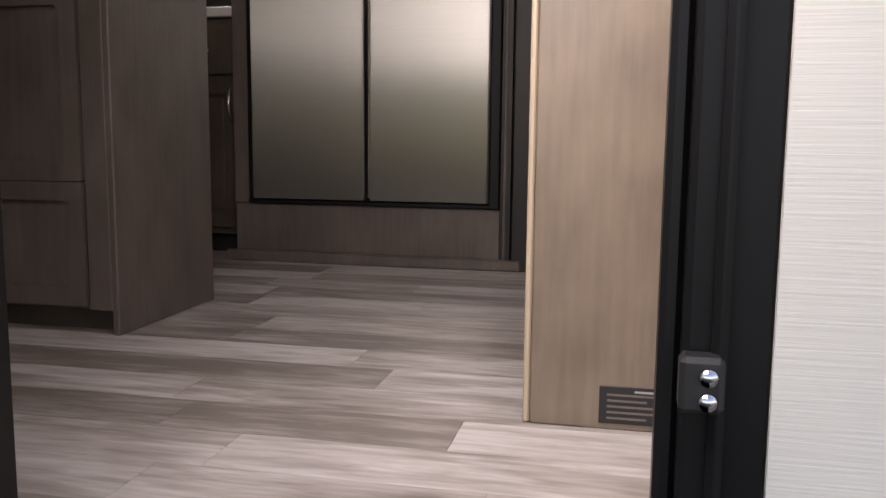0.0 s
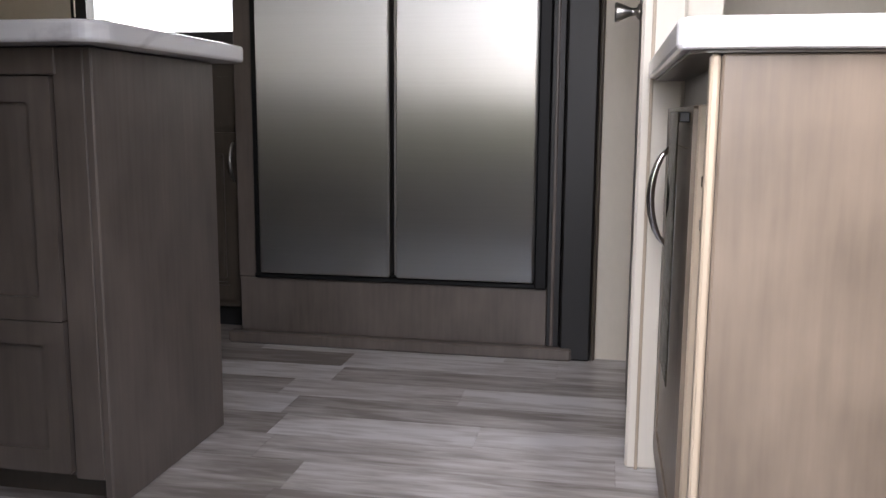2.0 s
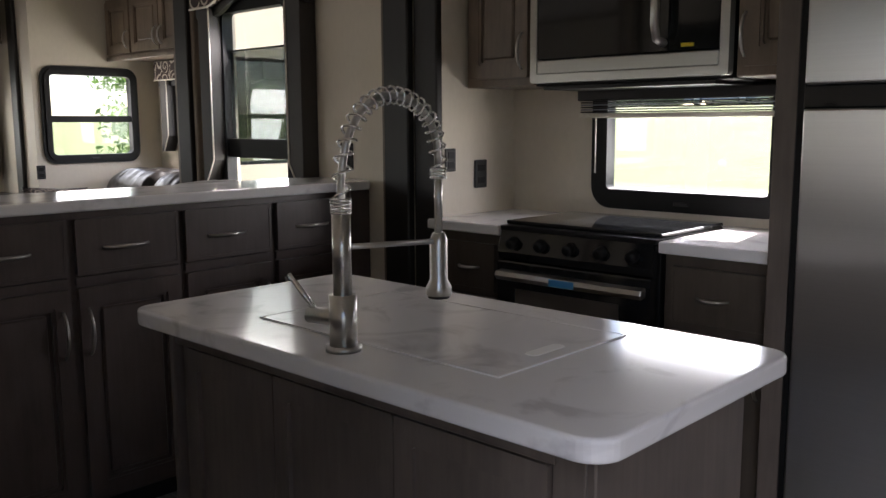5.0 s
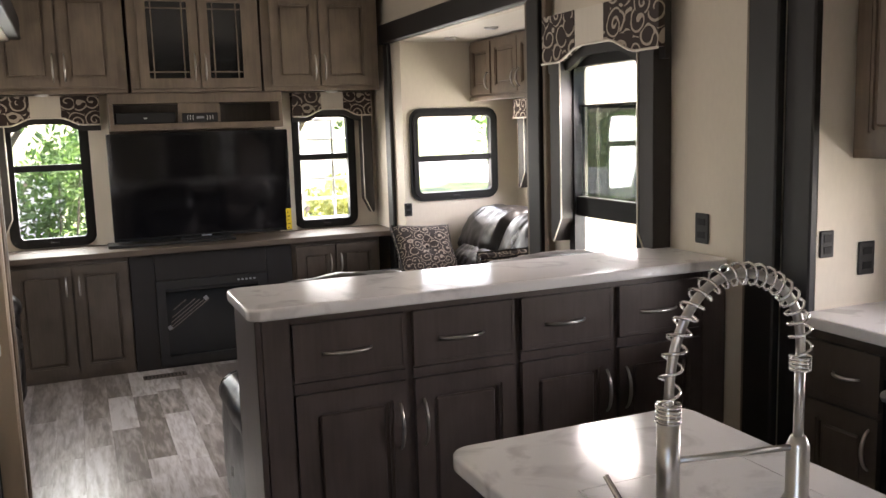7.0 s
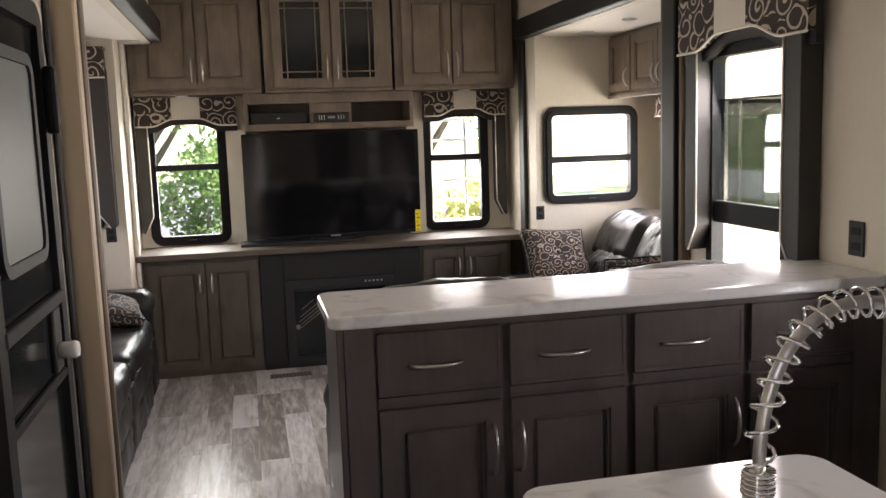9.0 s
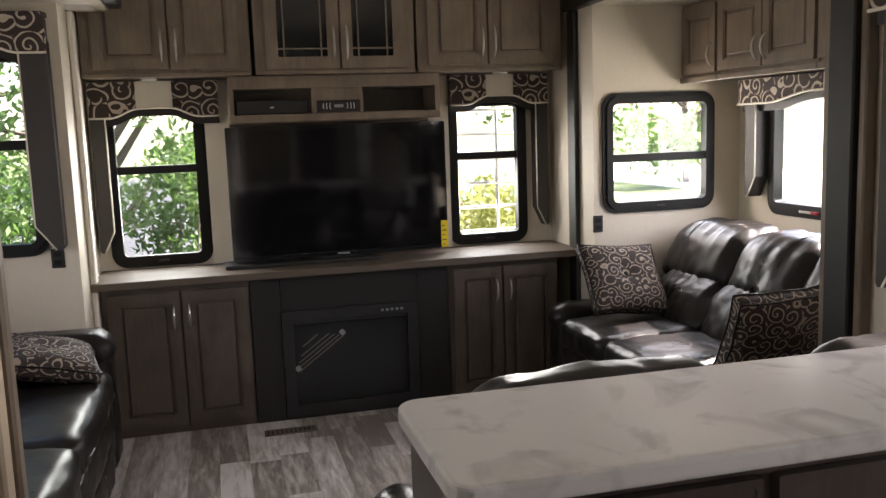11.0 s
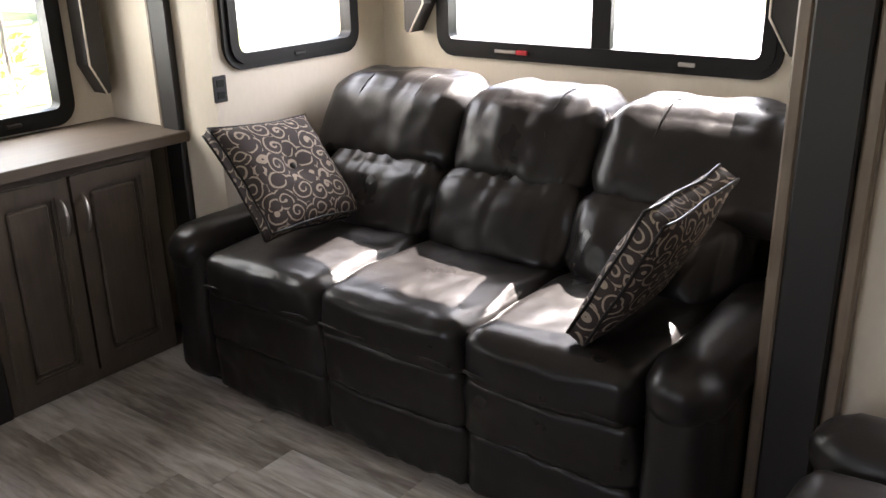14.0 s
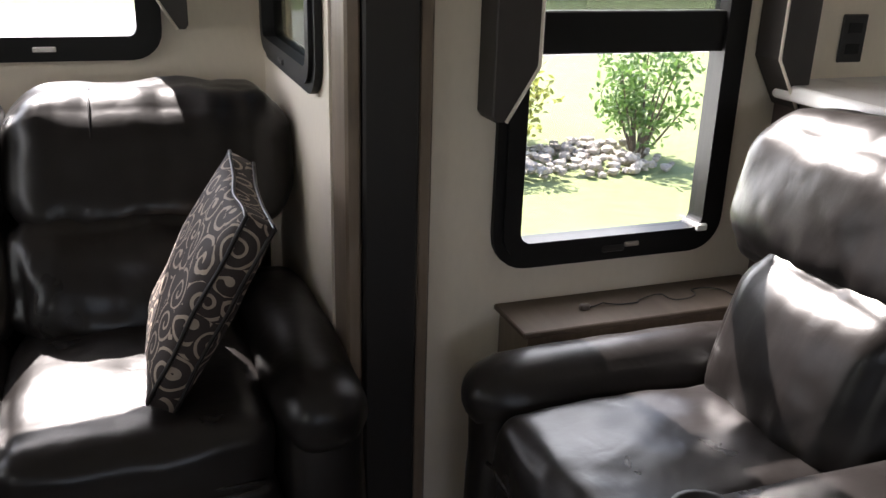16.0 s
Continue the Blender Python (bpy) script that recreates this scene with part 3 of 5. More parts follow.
# ---- builders of repeated kinds ----
def pull(parent, p0, p1, out, bow=0.030, r=0.0055, m="nickel"):
    """A bowed bar handle from p0 to p1 that stands off along out."""
    p0, p1, out = Vector(p0), Vector(p1), Vector(out)
    pts = []
    for i in range(13):
        k = i / 12
        pts.append(p0.lerp(p1, k) + out * (bow * math.sin(math.pi * k) ** 0.6))
    return part("handle", tube(pts, [r * (0.75 + 0.45 * math.sin(math.pi * i / 12)) for i in range(13)], 8), M[m], parent, "bowed brushed nickel handle", True)


def to_axis(axis, w0, w1, u0, u1, z0, z1):
    return (w0, w1, u0, u1, z0, z1) if axis == "x" else (u0, u1, w0, w1, z0, z1)


def cab_door(parent, axis, w, s, u0, u1, z0, z1, m, handle=None, style="raised", name="door"):
    """A framed cabinet front on the face w that looks along s; handle: (u, z0, z1) upright or (u0, u1, z, 0) level."""
    rim = 0.052 if (z1 - z0) > 0.25 else 0.012
    g = w + s * 0.003
    bm = ring_frame(u0, u1, z0, z1, 0.004, rim, axis, g, w + s * 0.022, 1)
    if style == "raised" and rim > 0.02:
        merge(bm, ring_frame(u0 + rim, u1 - rim, z0 + rim, z1 - rim, 0.004, 0.010, axis, g, w + s * 0.017, 1))
        a, b_ = sorted((g, w + s * 0.015))
        pan = box(*to_axis(axis, a, b_, u0 + rim + 0.020, u1 - rim - 0.020, z0 + rim + 0.020, z1 - rim - 0.020), bevel=0.008, seg=1)
        merge(bm, pan)
        a, b_ = sorted((g, w + s * 0.007))
        merge(bm, box(*to_axis(axis, a, b_, u0 + rim, u1 - rim, z0 + rim, z1 - rim)))
    else:
        a, b_ = sorted((g, w + s * (0.020 if rim < 0.02 else 0.009)))
        merge(bm, box(*to_axis(axis, a, b_, u0 + rim, u1 - rim, z0 + rim, z1 - rim)))
    d = part(name, bm, M[m], parent)
    if handle:
        out = (s, 0, 0) if axis == "x" else (0, s, 0)
        f = w + s * 0.022
        if len(handle) == 3:
            pts = [(f, handle[0], handle[1]), (f, handle[0], handle[2])] if axis == "x" else [(handle[0], f, handle[1]), (handle[0], f, handle[2])]
        else:
            pts = [(f, handle[0], handle[2]), (f, handle[1], handle[2])] if axis == "x" else [(handle[0], f, handle[2]), (handle[1], f, handle[2])]
        pull(d, *pts, out)
    return d


def window_unit(name, axis, w, s, hole, label, rail=None, rail_high=0.045, mullion=None, depth=0.03, width=0.055, latch=True, glass="glass"):
    """A black rounded frame on the wall face w, looking along s, with panes and a rail or mullion."""
    u0, u1, z0, z1 = hole
    mid = ((u0 + u1) / 2, w, z0) if axis == "y" else (w, (u0 + u1) / 2, z0)
    win = thing(name, mid, label, "window", kind="structure")
    g = 0.012
    part("window_frame", ring_frame(u0 - g, u1 + g, z0 - g, z1 + g, 0.085, width, axis, w + s * 0.003, w + s * 0.018), M["black"], win)
    part("window_frame", ring_frame(u0 - g + 0.022, u1 + g - 0.022, z0 - g + 0.022, z1 + g - 0.022, 0.070, width - 0.012, axis, w - s * depth, w + s * 0.028), M["black"], win)
    wid = width
    panes = [(u0 + wid, u1 - wid, z0 + wid, z1 - wid)]
    if rail:
        lim = to_axis(axis, *sorted((w - s * 0.02, w + s * 0.016)), u0 + wid - 0.012, u1 - wid + 0.012, rail, rail + rail_high)
        part("rail", box(*lim, bevel=0.003), M["black"], win)
        panes = [(u0 + wid, u1 - wid, z0 + wid, rail), (u0 + wid, u1 - wid, rail + rail_high, z1 - wid)]
    if mullion:
        lim = to_axis(axis, *sorted((w - s * 0.02, w + s * 0.016)), mullion - 0.038, mullion + 0.038, z0 + wid - 0.012, z1 - wid + 0.012)
        part("mullion", box(*lim, bevel=0.003), M["black"], win)
        panes = [(u0 + wid, mullion - 0.038, z0 + wid, z1 - wid), (mullion + 0.038, u1 - wid, z0 + wid, z1 - wid)]
    for p in panes:
        lim = to_axis(axis, *sorted((w - s * 0.010, w - s * 0.006)), p[0] - 0.01, p[1] + 0.01, p[2] - 0.01, p[3] + 0.01)
        ob = part("pane", box(*lim), M[glass], win)
        ob.visible_shadow = False
    if latch:
        lu = (u0 + u1) / 2
        lim = to_axis(axis, *sorted((w + s * 0.016, w + s * 0.034)), lu - 0.03, lu + 0.03, z0 + 0.012, z0 + 0.028)
        part("latch", box(*lim, bevel=0.004), M["rubber"], win)
    return win


def outlet(axis, w, s, u, z, wide=0.07, high=0.115, label="black outlet plate on the wall"):
    ob = thing("outlet", (u, w, z) if axis == "y" else (w, u, z), label, "outlet", "wall outlets")
    part("plate", box(*to_axis(axis, *sorted((w + s * 0.0005, w + s * 0.008)), u - wide / 2, u + wide / 2, z - high / 2, z + high / 2), bevel=0.003), M["rubber"], ob)
    for dz in (-0.025, 0.025):
        part("socket", box(*to_axis(axis, *sorted((w + s * 0.008, w + s * 0.011)), u - wide * 0.28, u + wide * 0.28, z + dz * high / 0.115 - 0.013, z + dz * high / 0.115 + 0.013), bevel=0.001), M["black"], ob)
    return ob


def valance(axis, w, s, u0, u1, z0, z1, deep, legs=(True, True), leg_to=1.0, split=(0.36, 0.64), arch=0.05, legw=0.08, leg_in=(0.0, 0.0)):
    """A padded window valance: damask ends, a cream middle, an arched piped hem and dark side boards."""
    ob = thing("window_valance", ((u0 + u1) / 2, w, z0) if axis == "y" else (w, (u0 + u1) / 2, z0),
               "brown damask window valance with cream middle and dark side boards", "valance", "window valances")
    f = w + s * deep

    def hem(u):
        k = (u - u0) / (u1 - u0)
        e = min(1.0, max(0.0, (min(k, 1 - k) - 0.16) / 0.22))
        return z0 + arch * e * e * (3 - 2 * e)

    def band(ua, ub, m, name, proud, label=""):
        n = 10
        pts = [(ua + (ub - ua) * i / n, hem(ua + (ub - ua) * i / n)) for i in range(n + 1)] + [(ub, z1), (ua, z1)]
        a, b_ = sorted((f - s * 0.03, f + s * proud))
        return part(name, prism(pts, axis, a, b_), M[m], ob, label)

    ua, ub = u0 + (u1 - u0) * split[0], u0 + (u1 - u0) * split[1]
    band(u0, ua, "damask", "end_panel", 0.0, "damask end panel with pale scrolls")
    band(ub, u1, "damask", "end_panel", 0.0, "damask end panel with pale scrolls")
    band(ua, ub, "panel", "middle_panel", -0.004, "plain cream middle panel")
    n = 24
    pts = []
    for i in range(n + 1):
        u = u0 + (u1 - u0) * i / n
        pts.append((u, f + s * 0.003, hem(u) - 0.004) if axis == "y" else (f + s * 0.003, u, hem(u) - 0.004))
    part("piping", tube(pts, 0.0055, 6), M["panel"], ob, "cream piping", True)
    part("top_board", box(*to_axis(axis, *sorted((w + s * 0.002, f - s * 0.03)), u0, u1, z1 - 0.02, z1)), M["valance"], ob)
    a, b_ = sorted((w + s * 0.030, f - s * 0.008))
    under = [(u0 + (u1 - u0) * i / 24, hem(u0 + (u1 - u0) * i / 24) - 0.045) for i in range(25)]
    part("under_board", prism(under + [(u1, z1 - 0.03), (u0, z1 - 0.03)], axis, *sorted((f - s * 0.06, f - s * 0.032))), M["brown_black"], ob)
    for on, la, sgn in ((legs[0], u0 + leg_in[0], 1), (legs[1], u1 - leg_in[1], -1)):
        if on:
            bz = leg_to
            # a side board whose foot is cut off at a slant towards the pane
            w0, w1 = sorted((w + s * 0.005, f - s * 0.006))
            ue, ui = la, la + sgn * legw
            outline = [(ue, z0 + 0.05), (ue, bz + 0.012), (ue + sgn * 0.008, bz), (ue + sgn * legw * 0.3, bz), (ui, bz + 0.115), (ui, z0 + 0.05)]
            bm = prism(outline, axis, w0, w1, 0.003, 1)
            slant = [(ue + sgn * legw * 0.3, bz), (ui, bz + 0.115), (ui, z0 + 0.02)]
            tp = [((p_, f - s * 0.004, q_) if axis == "y" else (f - s * 0.004, p_, q_)) for p_, q_ in slant]
            part("edge_piping", tube(tp, 0.004, 6), M["panel"], ob, "cream edge piping", True)
            part("side_board", bm, M["valance"], ob, "dark upholstered side board")
    return ob


def seat_lim(face, front, u0, u1, d0, d1, z0, z1):
    if face == "-y":
        return (u0, u1, front + d0, front + d1, z0, z1)
    if face == "+y":
        return (u0, u1, front - d1, front - d0, z0, z1)
    return (front + d0, front + d1, u0, u1, z0, z1)


def recliner_sofa(name, face, front, seats, arms, label, console=None, depth=1.10, top=1.055, seat_z=0.545, head=(0.62, 0.94), lumbar=(0.42, 0.74), lean=0.48, arm_z=0.60, fold=0.024):
    """An upholstered reclining sofa. seats, arms: (u0, u1) stretches along its width."""
    us = [u for st in list(seats) + list(arms) for u in st]
    lo, hi = min(us), max(us)
    c = seat_lim(face, front, lo, hi, 0, depth, 0, 1)
    sofa = thing(name, ((c[0] + c[1]) / 2, (c[2] + c[3]) / 2, 0), label, "sofa")
    k = lambda *a, **kw: cushion(*seat_lim(face, front, *a), **kw)

    def leaning(bm, z_from):
        out = {"-y": Vector((0, 1, 0)), "+y": Vector((0, -1, 0)), "-x": Vector((1, 0, 0))}[face]
        for v in bm.verts:
            v.co += out * max(0.0, v.co.z - z_from) * lean
        zs = [v.co.z for v in bm.verts]
        lo_z, hi_z = min(zs), max(zs)
        for v in bm.verts:
            u = v.co.x if face != "-x" else v.co.y
            k_ = 2 * (v.co.z - lo_z) / (hi_z - lo_z) - 1
            crease = noise.noise(Vector((u * 26, v.co.z * 3.0, z_from * 9)))
            v.co -= out * fold * crease * min(1.0, 0.22 + k_ * k_)
        return bm

    def gathered(bm, amount=0.012):
        """Small upright puckers where the cover is sewn in, along its upper and lower edge."""
        out = {"-y": Vector((0, 1, 0)), "+y": Vector((0, -1, 0)), "-x": Vector((1, 0, 0))}[face]
        zs = [v.co.z for v in bm.verts]
        lo_z, hi_z = min(zs), max(zs)
        for v in bm.verts:
            u = v.co.x if face != "-x" else v.co.y
            near = math.exp(-min(v.co.z - lo_z, hi_z - v.co.z) / 0.035)
            v.co += out * amount * near * noise.noise(Vector((u * 34, 0.7, lo_z * 5)))
        return bm

    part("base", box(*seat_lim(face, front, lo + 0.03, hi - 0.03, 0.07, depth - 0.06, 0.0, 0.30), bevel=0.02), M["leather"], sofa)
    part("back_shell", k(lo + 0.05, hi - 0.05, depth - 0.20, depth, 0.10, top - 0.12, r=0.05, puff=0.01, n=6), M["leather"], sofa, smooth=True)
    for i, (a, b_) in enumerate(seats):
        st = part("seat", gathered(k(a + 0.001, b_ - 0.001, 0.0, 0.62, seat_z - 0.17, seat_z, r=0.055, puff=0.012, n=24, wrinkle=0.009, seed=i), 0.010), M["leather"], sofa, smooth=True)
        line = []
        for q in range(13):
            l_ = seat_lim(face, front, a + (b_ - a) * (0.04 + 0.92 * q / 12), 0, -0.004 - 0.004 * math.sin(q * 2.1), 0, seat_z - 0.115 + 0.003 * math.sin(q * 1.3 + i), 0)
            line.append((l_[0], l_[3] if face == "+y" else l_[2], l_[4]))
        part("piping", tube(line, 0.0045, 6), M["leather"], st, "raised seam along the seat edge", True)
        part("footrest", gathered(k(a + 0.001, b_ - 0.001, 0.012, 0.12, 0.22, seat_z - 0.135, r=0.03, puff=0.012, n=24, wrinkle=0.009, seed=i + 4)), M["leather"], sofa, smooth=True)
        part("footrest_skirt", gathered(k(a + 0.002, b_ - 0.002, 0.020, 0.12, 0.03, 0.235, r=0.03, puff=0.010, n=24, wrinkle=0.009, seed=i + 5), 0.014), M["leather"], sofa, smooth=True)
        part("lumbar_cushion", leaning(k(a + 0.003, b_ - 0.003, lumbar[0], lumbar[1], seat_z - 0.05, top - 0.25, r=0.08, puff=0.028, n=28, wrinkle=0.58 * fold, seed=i + 7), seat_z), M["leather"], sofa, smooth=True)
        ha, hb = (lo + 0.09 if i == 0 else a), (hi - 0.01 if i == len(seats) - 1 else b_)
        hd = part("head_cushion", leaning(k(ha + 0.002, hb - 0.002, head[0], head[1], top - 0.31, top, r=0.095, puff=0.012, n=28, wrinkle=0.011, seed=i + 9), top - 0.31), M["leather"], sofa, smooth=True)
        for q in (0.30, 0.70) if face != "-x" else ():
            u = ha + (hb - ha) * q
            line = []
            for j in range(9):
                ang = radians(-25 + 150 * j / 8)
                zz = top - 0.100 + 0.110 * math.sin(ang)
                dd = head[0] + 0.105 - 0.112 * math.cos(ang) + max(0.0, zz - top + 0.31) * lean
                l_ = seat_lim(face, front, u, 0, dd, dd, zz, 0)
                line.append((l_[0], l_[2], l_[4]) if face != "-x" else (l_[0], l_[2], l_[4]))
            part("stitching", tube(line, 0.0026, 5), M["leather"], hd, "seam across the head cushion", True)
    for i, (a, b_) in enumerate(arms):
        part("arm", k(a, b_, 0.01, 0.80, 0.03, arm_z - 0.03, r=0.06, puff=0.006, n=10, wrinkle=0.008, seed=i + 12), M["leather"], sofa, smooth=True)
        part("arm_pad", k(a - 0.004, b_ + 0.004, -0.004, 0.70, arm_z - 0.17, arm_z, r=0.080, puff=0.006, n=10, wrinkle=0.008, seed=i + 15), M["leather"], sofa, smooth=True)
    if console:
        a, b_ = console
        con = part("console", k(a, b_, 0.0, 0.66, 0.03, 0.62, r=0.05, puff=0.006, n=8, wrinkle=0.003, seed=21), M["leather"], sofa, smooth=True)
        for q in (0.3, 0.72):
            l_ = seat_lim(face, front, a + (b_ - a) * q, 0, 0.13, 0.13, 0.628, 0)
            cx, cy = l_[0], l_[2]
            cup = bmesh.new()
            rings = []
            for rr, zz in ((0.052, 0.626), (0.052, 0.634), (0.042, 0.634), (0.040, 0.57), (0.001, 0.57)):
                rings.append([cup.verts.new((cx + rr * math.cos(2 * math.pi * j / 20), cy + rr * math.sin(2 * math.pi * j / 20), zz)) for j in range(20)])
            for r0, r1 in zip(rings, rings[1:]):
                for j in range(20):
                    cup.faces.new((r0[j], r0[(j + 1) % 20], r1[(j + 1) % 20], r1[j]))
            part("cup_holder", cup, M["rubber"], con, "black plastic cup holder", True)
    return sofa


def pillow(name, m4, size, thick, label, seed=0, button=True, box_edge=0.30):
    """A square scatter cushion with pinched corners."""
    ob = thing(name, (0, 0, 0), label, "cushion", "scatter cushions")
    bm = bmesh.new()
    n = 16
    grid = {}

    def inset(u, v):
        return 1 - 0.07 * (u * u * (1 - v * v) + v * v * (1 - u * u))

    for side in (1, -1):
        for i in range(n + 1):
            for j in range(n + 1):
                u, v = 2 * i / n - 1, 2 * j / n - 1
                dome = max(0.0, (1 - abs(u) ** 2.6) * (1 - abs(v) ** 2.6)) ** 0.45
                h = thick / 2 * (box_edge + (1 - box_edge) * dome)
                h *= 1 - 0.35 * math.exp(-14 * (u * u + v * v)) if button else 1
                wv = noise.noise_vector(Vector((u * 2 + seed, v * 2, side))) * 0.006
                grid[(i, j, side)] = bm.verts.new((u * size / 2 * inset(u, v) + wv.x, side * h + wv.y, v * size / 2 * inset(u, v) + wv.z))
    for side in (1, -1):
        for i in range(n):
            for j in range(n):
                bm.faces.new([grid[(i, j, side)], grid[(i + 1, j, side)], grid[(i + 1, j + 1, side)], grid[(i, j + 1, side)]])
    rim = [(i, 0) for i in range(n)] + [(n, j) for j in range(n)] + [(i, n) for i in range(n, 0, -1)] + [(0, j) for j in range(n, 0, -1)]
    for (a, b_) in zip(rim, rim[1:] + rim[:1]):
        bm.faces.new([grid[(*a, 1)], grid[(*b_, 1)], grid[(*b_, -1)], grid[(*a, -1)]])
    bmesh.ops.recalc_face_normals(bm, faces=bm.faces[:])
    edges = [[grid[(*a, side)].co.copy() for a in rim + rim[:1]] for side in (1, -1)]
    part("cover", bm, M["damask_pillow"], ob, "damask cover with pale scrolls", True)
    for line in edges:
        part("piping", tube(line, 0.0045, 6), M["leather"], ob, "dark leather piping", True)
    if button:
        for side in (1, -1):
            b = tube([(0, side * thick * 0.30, 0), (0, side * (thick * 0.30 + 0.012), 0)], [0.016, 0.010], 12)
            part("button", b, M["leather"], ob, "dark covered button", True)
    ob.matrix_world = m4
    return ob


# ---- kitchen ----
def island():
    isl = thing("kitchen_island", (-1.66, 2.2, 0), "greige wood kitchen island with framed panels on its long side", "island")
    part("body", box(-2.24, -1.093, 1.985, 2.46, 0.06, 0.875, 0.002), M["wood_mid"], isl)
    part("end_panel", box(-1.092, -1.074, 1.968, 2.455, 0.0, 0.874, 0.003), M["wood_mid"], isl)
    part("end_panel", box(-2.262, -2.242, 1.962, 2.47, 0.0, 0.874, 0.003), M["wood_mid"], isl)
    part("toe_kick", box(-2.24, -1.086, 2.03, 2.40, 0.0, 0.06), M["wood_dark"], isl)
    part("corner_post", box(-1.153, -1.0925, 1.970, 1.984, 0.06, 0.874, 0.002), M["wood_mid"], isl)
    part("top_rail", box(-2.24, -1.146, 1.966, 1.984, 0.825, 0.874, 0.002), M["wood_mid"], isl)
    x = -1.155
    for wdt in (0.34, 0.36, 0.34):
        a, b_ = x - wdt, x - 0.004
        for z0, z1, nm in ((0.37, 0.822, "upper_panel"), (0.07, 0.368, "lower_panel")):
            bm = ring_frame(a, b_, z0, z1, 0.003, 0.045, "y", 1.966, 1.984, 1)
            merge(bm, box(a + 0.04, b_ - 0.04, 1.976, 1.984, z0 + 0.04, z1 - 0.04))
            part(nm, bm, M["wood_mid"], isl)
        x -= wdt
    top = thing("island_worktop", (-1.66, 2.2, 0.876), "glossy white marble-look island worktop with a fitted sink cover", "worktop")
    part("slab", prism(rounded_outline(-2.305, -1.012, 1.888, 2.53, 0.055, 8), "z", 0.876, 0.914, 0.007, 3), M["marble"], top)
    part("sink_cover", prism(rounded_outline(-1.978, -1.310, 2.032, 2.418, 0.012, 4), "z", 0.9135, 0.9165, 0.001, 1), M["marble"], top, "flush marble-look sink cover")
    part("finger_slot", prism(rounded_outline(-1.367, -1.338, 2.168, 2.268, 0.013, 6), "z", 0.9155, 0.918, 0.0008, 1), M["white"], top, "pale oval finger slot")
    rim = bmesh.new()
    for lim in ((-1.982, -1.978, 2.028, 2.422), (-1.310, -1.306, 2.028, 2.422)):
        box(lim[0], lim[1], lim[2], lim[3], 0.9136, 0.9172, bm=rim)
    for lim in ((-1.978, -1.310, 2.028, 2.032), (-1.978, -1.310, 2.418, 2.422)):
        box(lim[0], lim[1], lim[2], lim[3], 0.9136, 0.9172, bm=rim)
    part("cover_edge", rim, M["marble"], top, "bright edge round the sink cover")


island()


def faucet():
    bx, by, bz = -1.635, 1.973, 0.9145
    f = thing("kitchen_faucet", (bx, by, bz), "brushed steel spring-neck faucet standing on the island", "faucet")
    part("base_ring", tube([(bx, by, bz), (bx, by, bz + 0.010)], 0.034, 20), M["nickel"], f, "", True)
    part("lower_body", tube([(bx, by, bz + 0.008), (bx, by, bz + 0.105)], 0.026, 20), M["nickel"], f, "", True)
    part("riser", tube([(bx, by, bz + 0.105), (bx, by, bz + 0.255)], 0.0175, 20), M["nickel"], f, "", True)
    dirv = Vector((0.022, 0.235, 0)).normalized()
    reach = 0.235
    apex = 1.385
    zt = bz + 0.255
    pts = []
    for i in range(41):
        k = i / 40
        a = math.pi * k
        off = reach / 2 * (1 - math.cos(a))
        z = zt + (apex - zt) * math.sin(a) ** 0.75 if k < 0.5 else 1.245 + (apex - 1.245) * math.sin(a) ** 0.75
        pts.append(Vector((bx, by, z)) + dirv * off)
    part("hose", tube(pts, 0.0075, 10), M["nickel"], f, "steel hose inside the spring", True)
    coil = []
    turns = 21
    for i in range(turns * 10 + 1):
        k = i / (turns * 10)
        q = k * 40
        j = min(int(q), 39)
        p = pts[j].lerp(pts[j + 1], q - j)
        d = (pts[j + 1] - pts[j]).normalized()
        s1 = d.cross(Vector((dirv.y, -dirv.x, 0))).normalized()
        s2 = d.cross(s1)
        a = 2 * math.pi * turns * k
        coil.append(p + 0.0165 * (math.cos(a) * s1 + math.sin(a) * s2))
    part("spring", tube(coil, 0.0026, 5), M["chrome"], f, "open steel coil spring", True)
    for z in range(5):
        part("tight_coil", tube([(bx, by, zt + 0.006 * z), (bx, by, zt + 0.006 * z + 0.004)], 0.020, 16), M["chrome"], f, "", True)
    e = pts[-1]
    for z in range(4):
        part("tight_coil", tube([(e.x, e.y, e.z - 0.006 * z), (e.x, e.y, e.z - 0.006 * z - 0.004)], 0.017, 16), M["chrome"], f, "", True)
    part("hose_end", tube([e, (e.x, e.y, 1.11)], 0.008, 10), M["nickel"], f, "", True)
    part("spray_head", tube([(e.x, e.y, 1.115), (e.x, e.y, 1.10), (e.x, e.y, 1.02), (e.x, e.y, 1.005), (e.x, e.y, 0.988)], [0.012, 0.018, 0.018, 0.026, 0.026], 18), M["nickel"], f, "", True)
    part("nozzle", tube([(e.x, e.y, 0.988), (e.x, e.y, 0.982)], 0.022, 16), M["rubber"], f, "", True)
    part("spray_holder", tube([(bx, by, 1.108), (e.x, e.y, 1.098)], 0.0055, 8), M["nickel"], f, "thin steel arm that holds the spray head", True)
    lv = part("mixer", tube([(bx, by, bz + 0.06), (bx - 0.075, by - 0.02, bz + 0.06)], 0.016, 14), M["nickel"], f, "", True)
    part("lever", tube([(bx - 0.062, by - 0.017, bz + 0.07), (bx - 0.115, by - 0.035, bz + 0.135)], [0.0065, 0.005], 8), M["chrome"], lv, "thin chrome lever", True)


faucet()


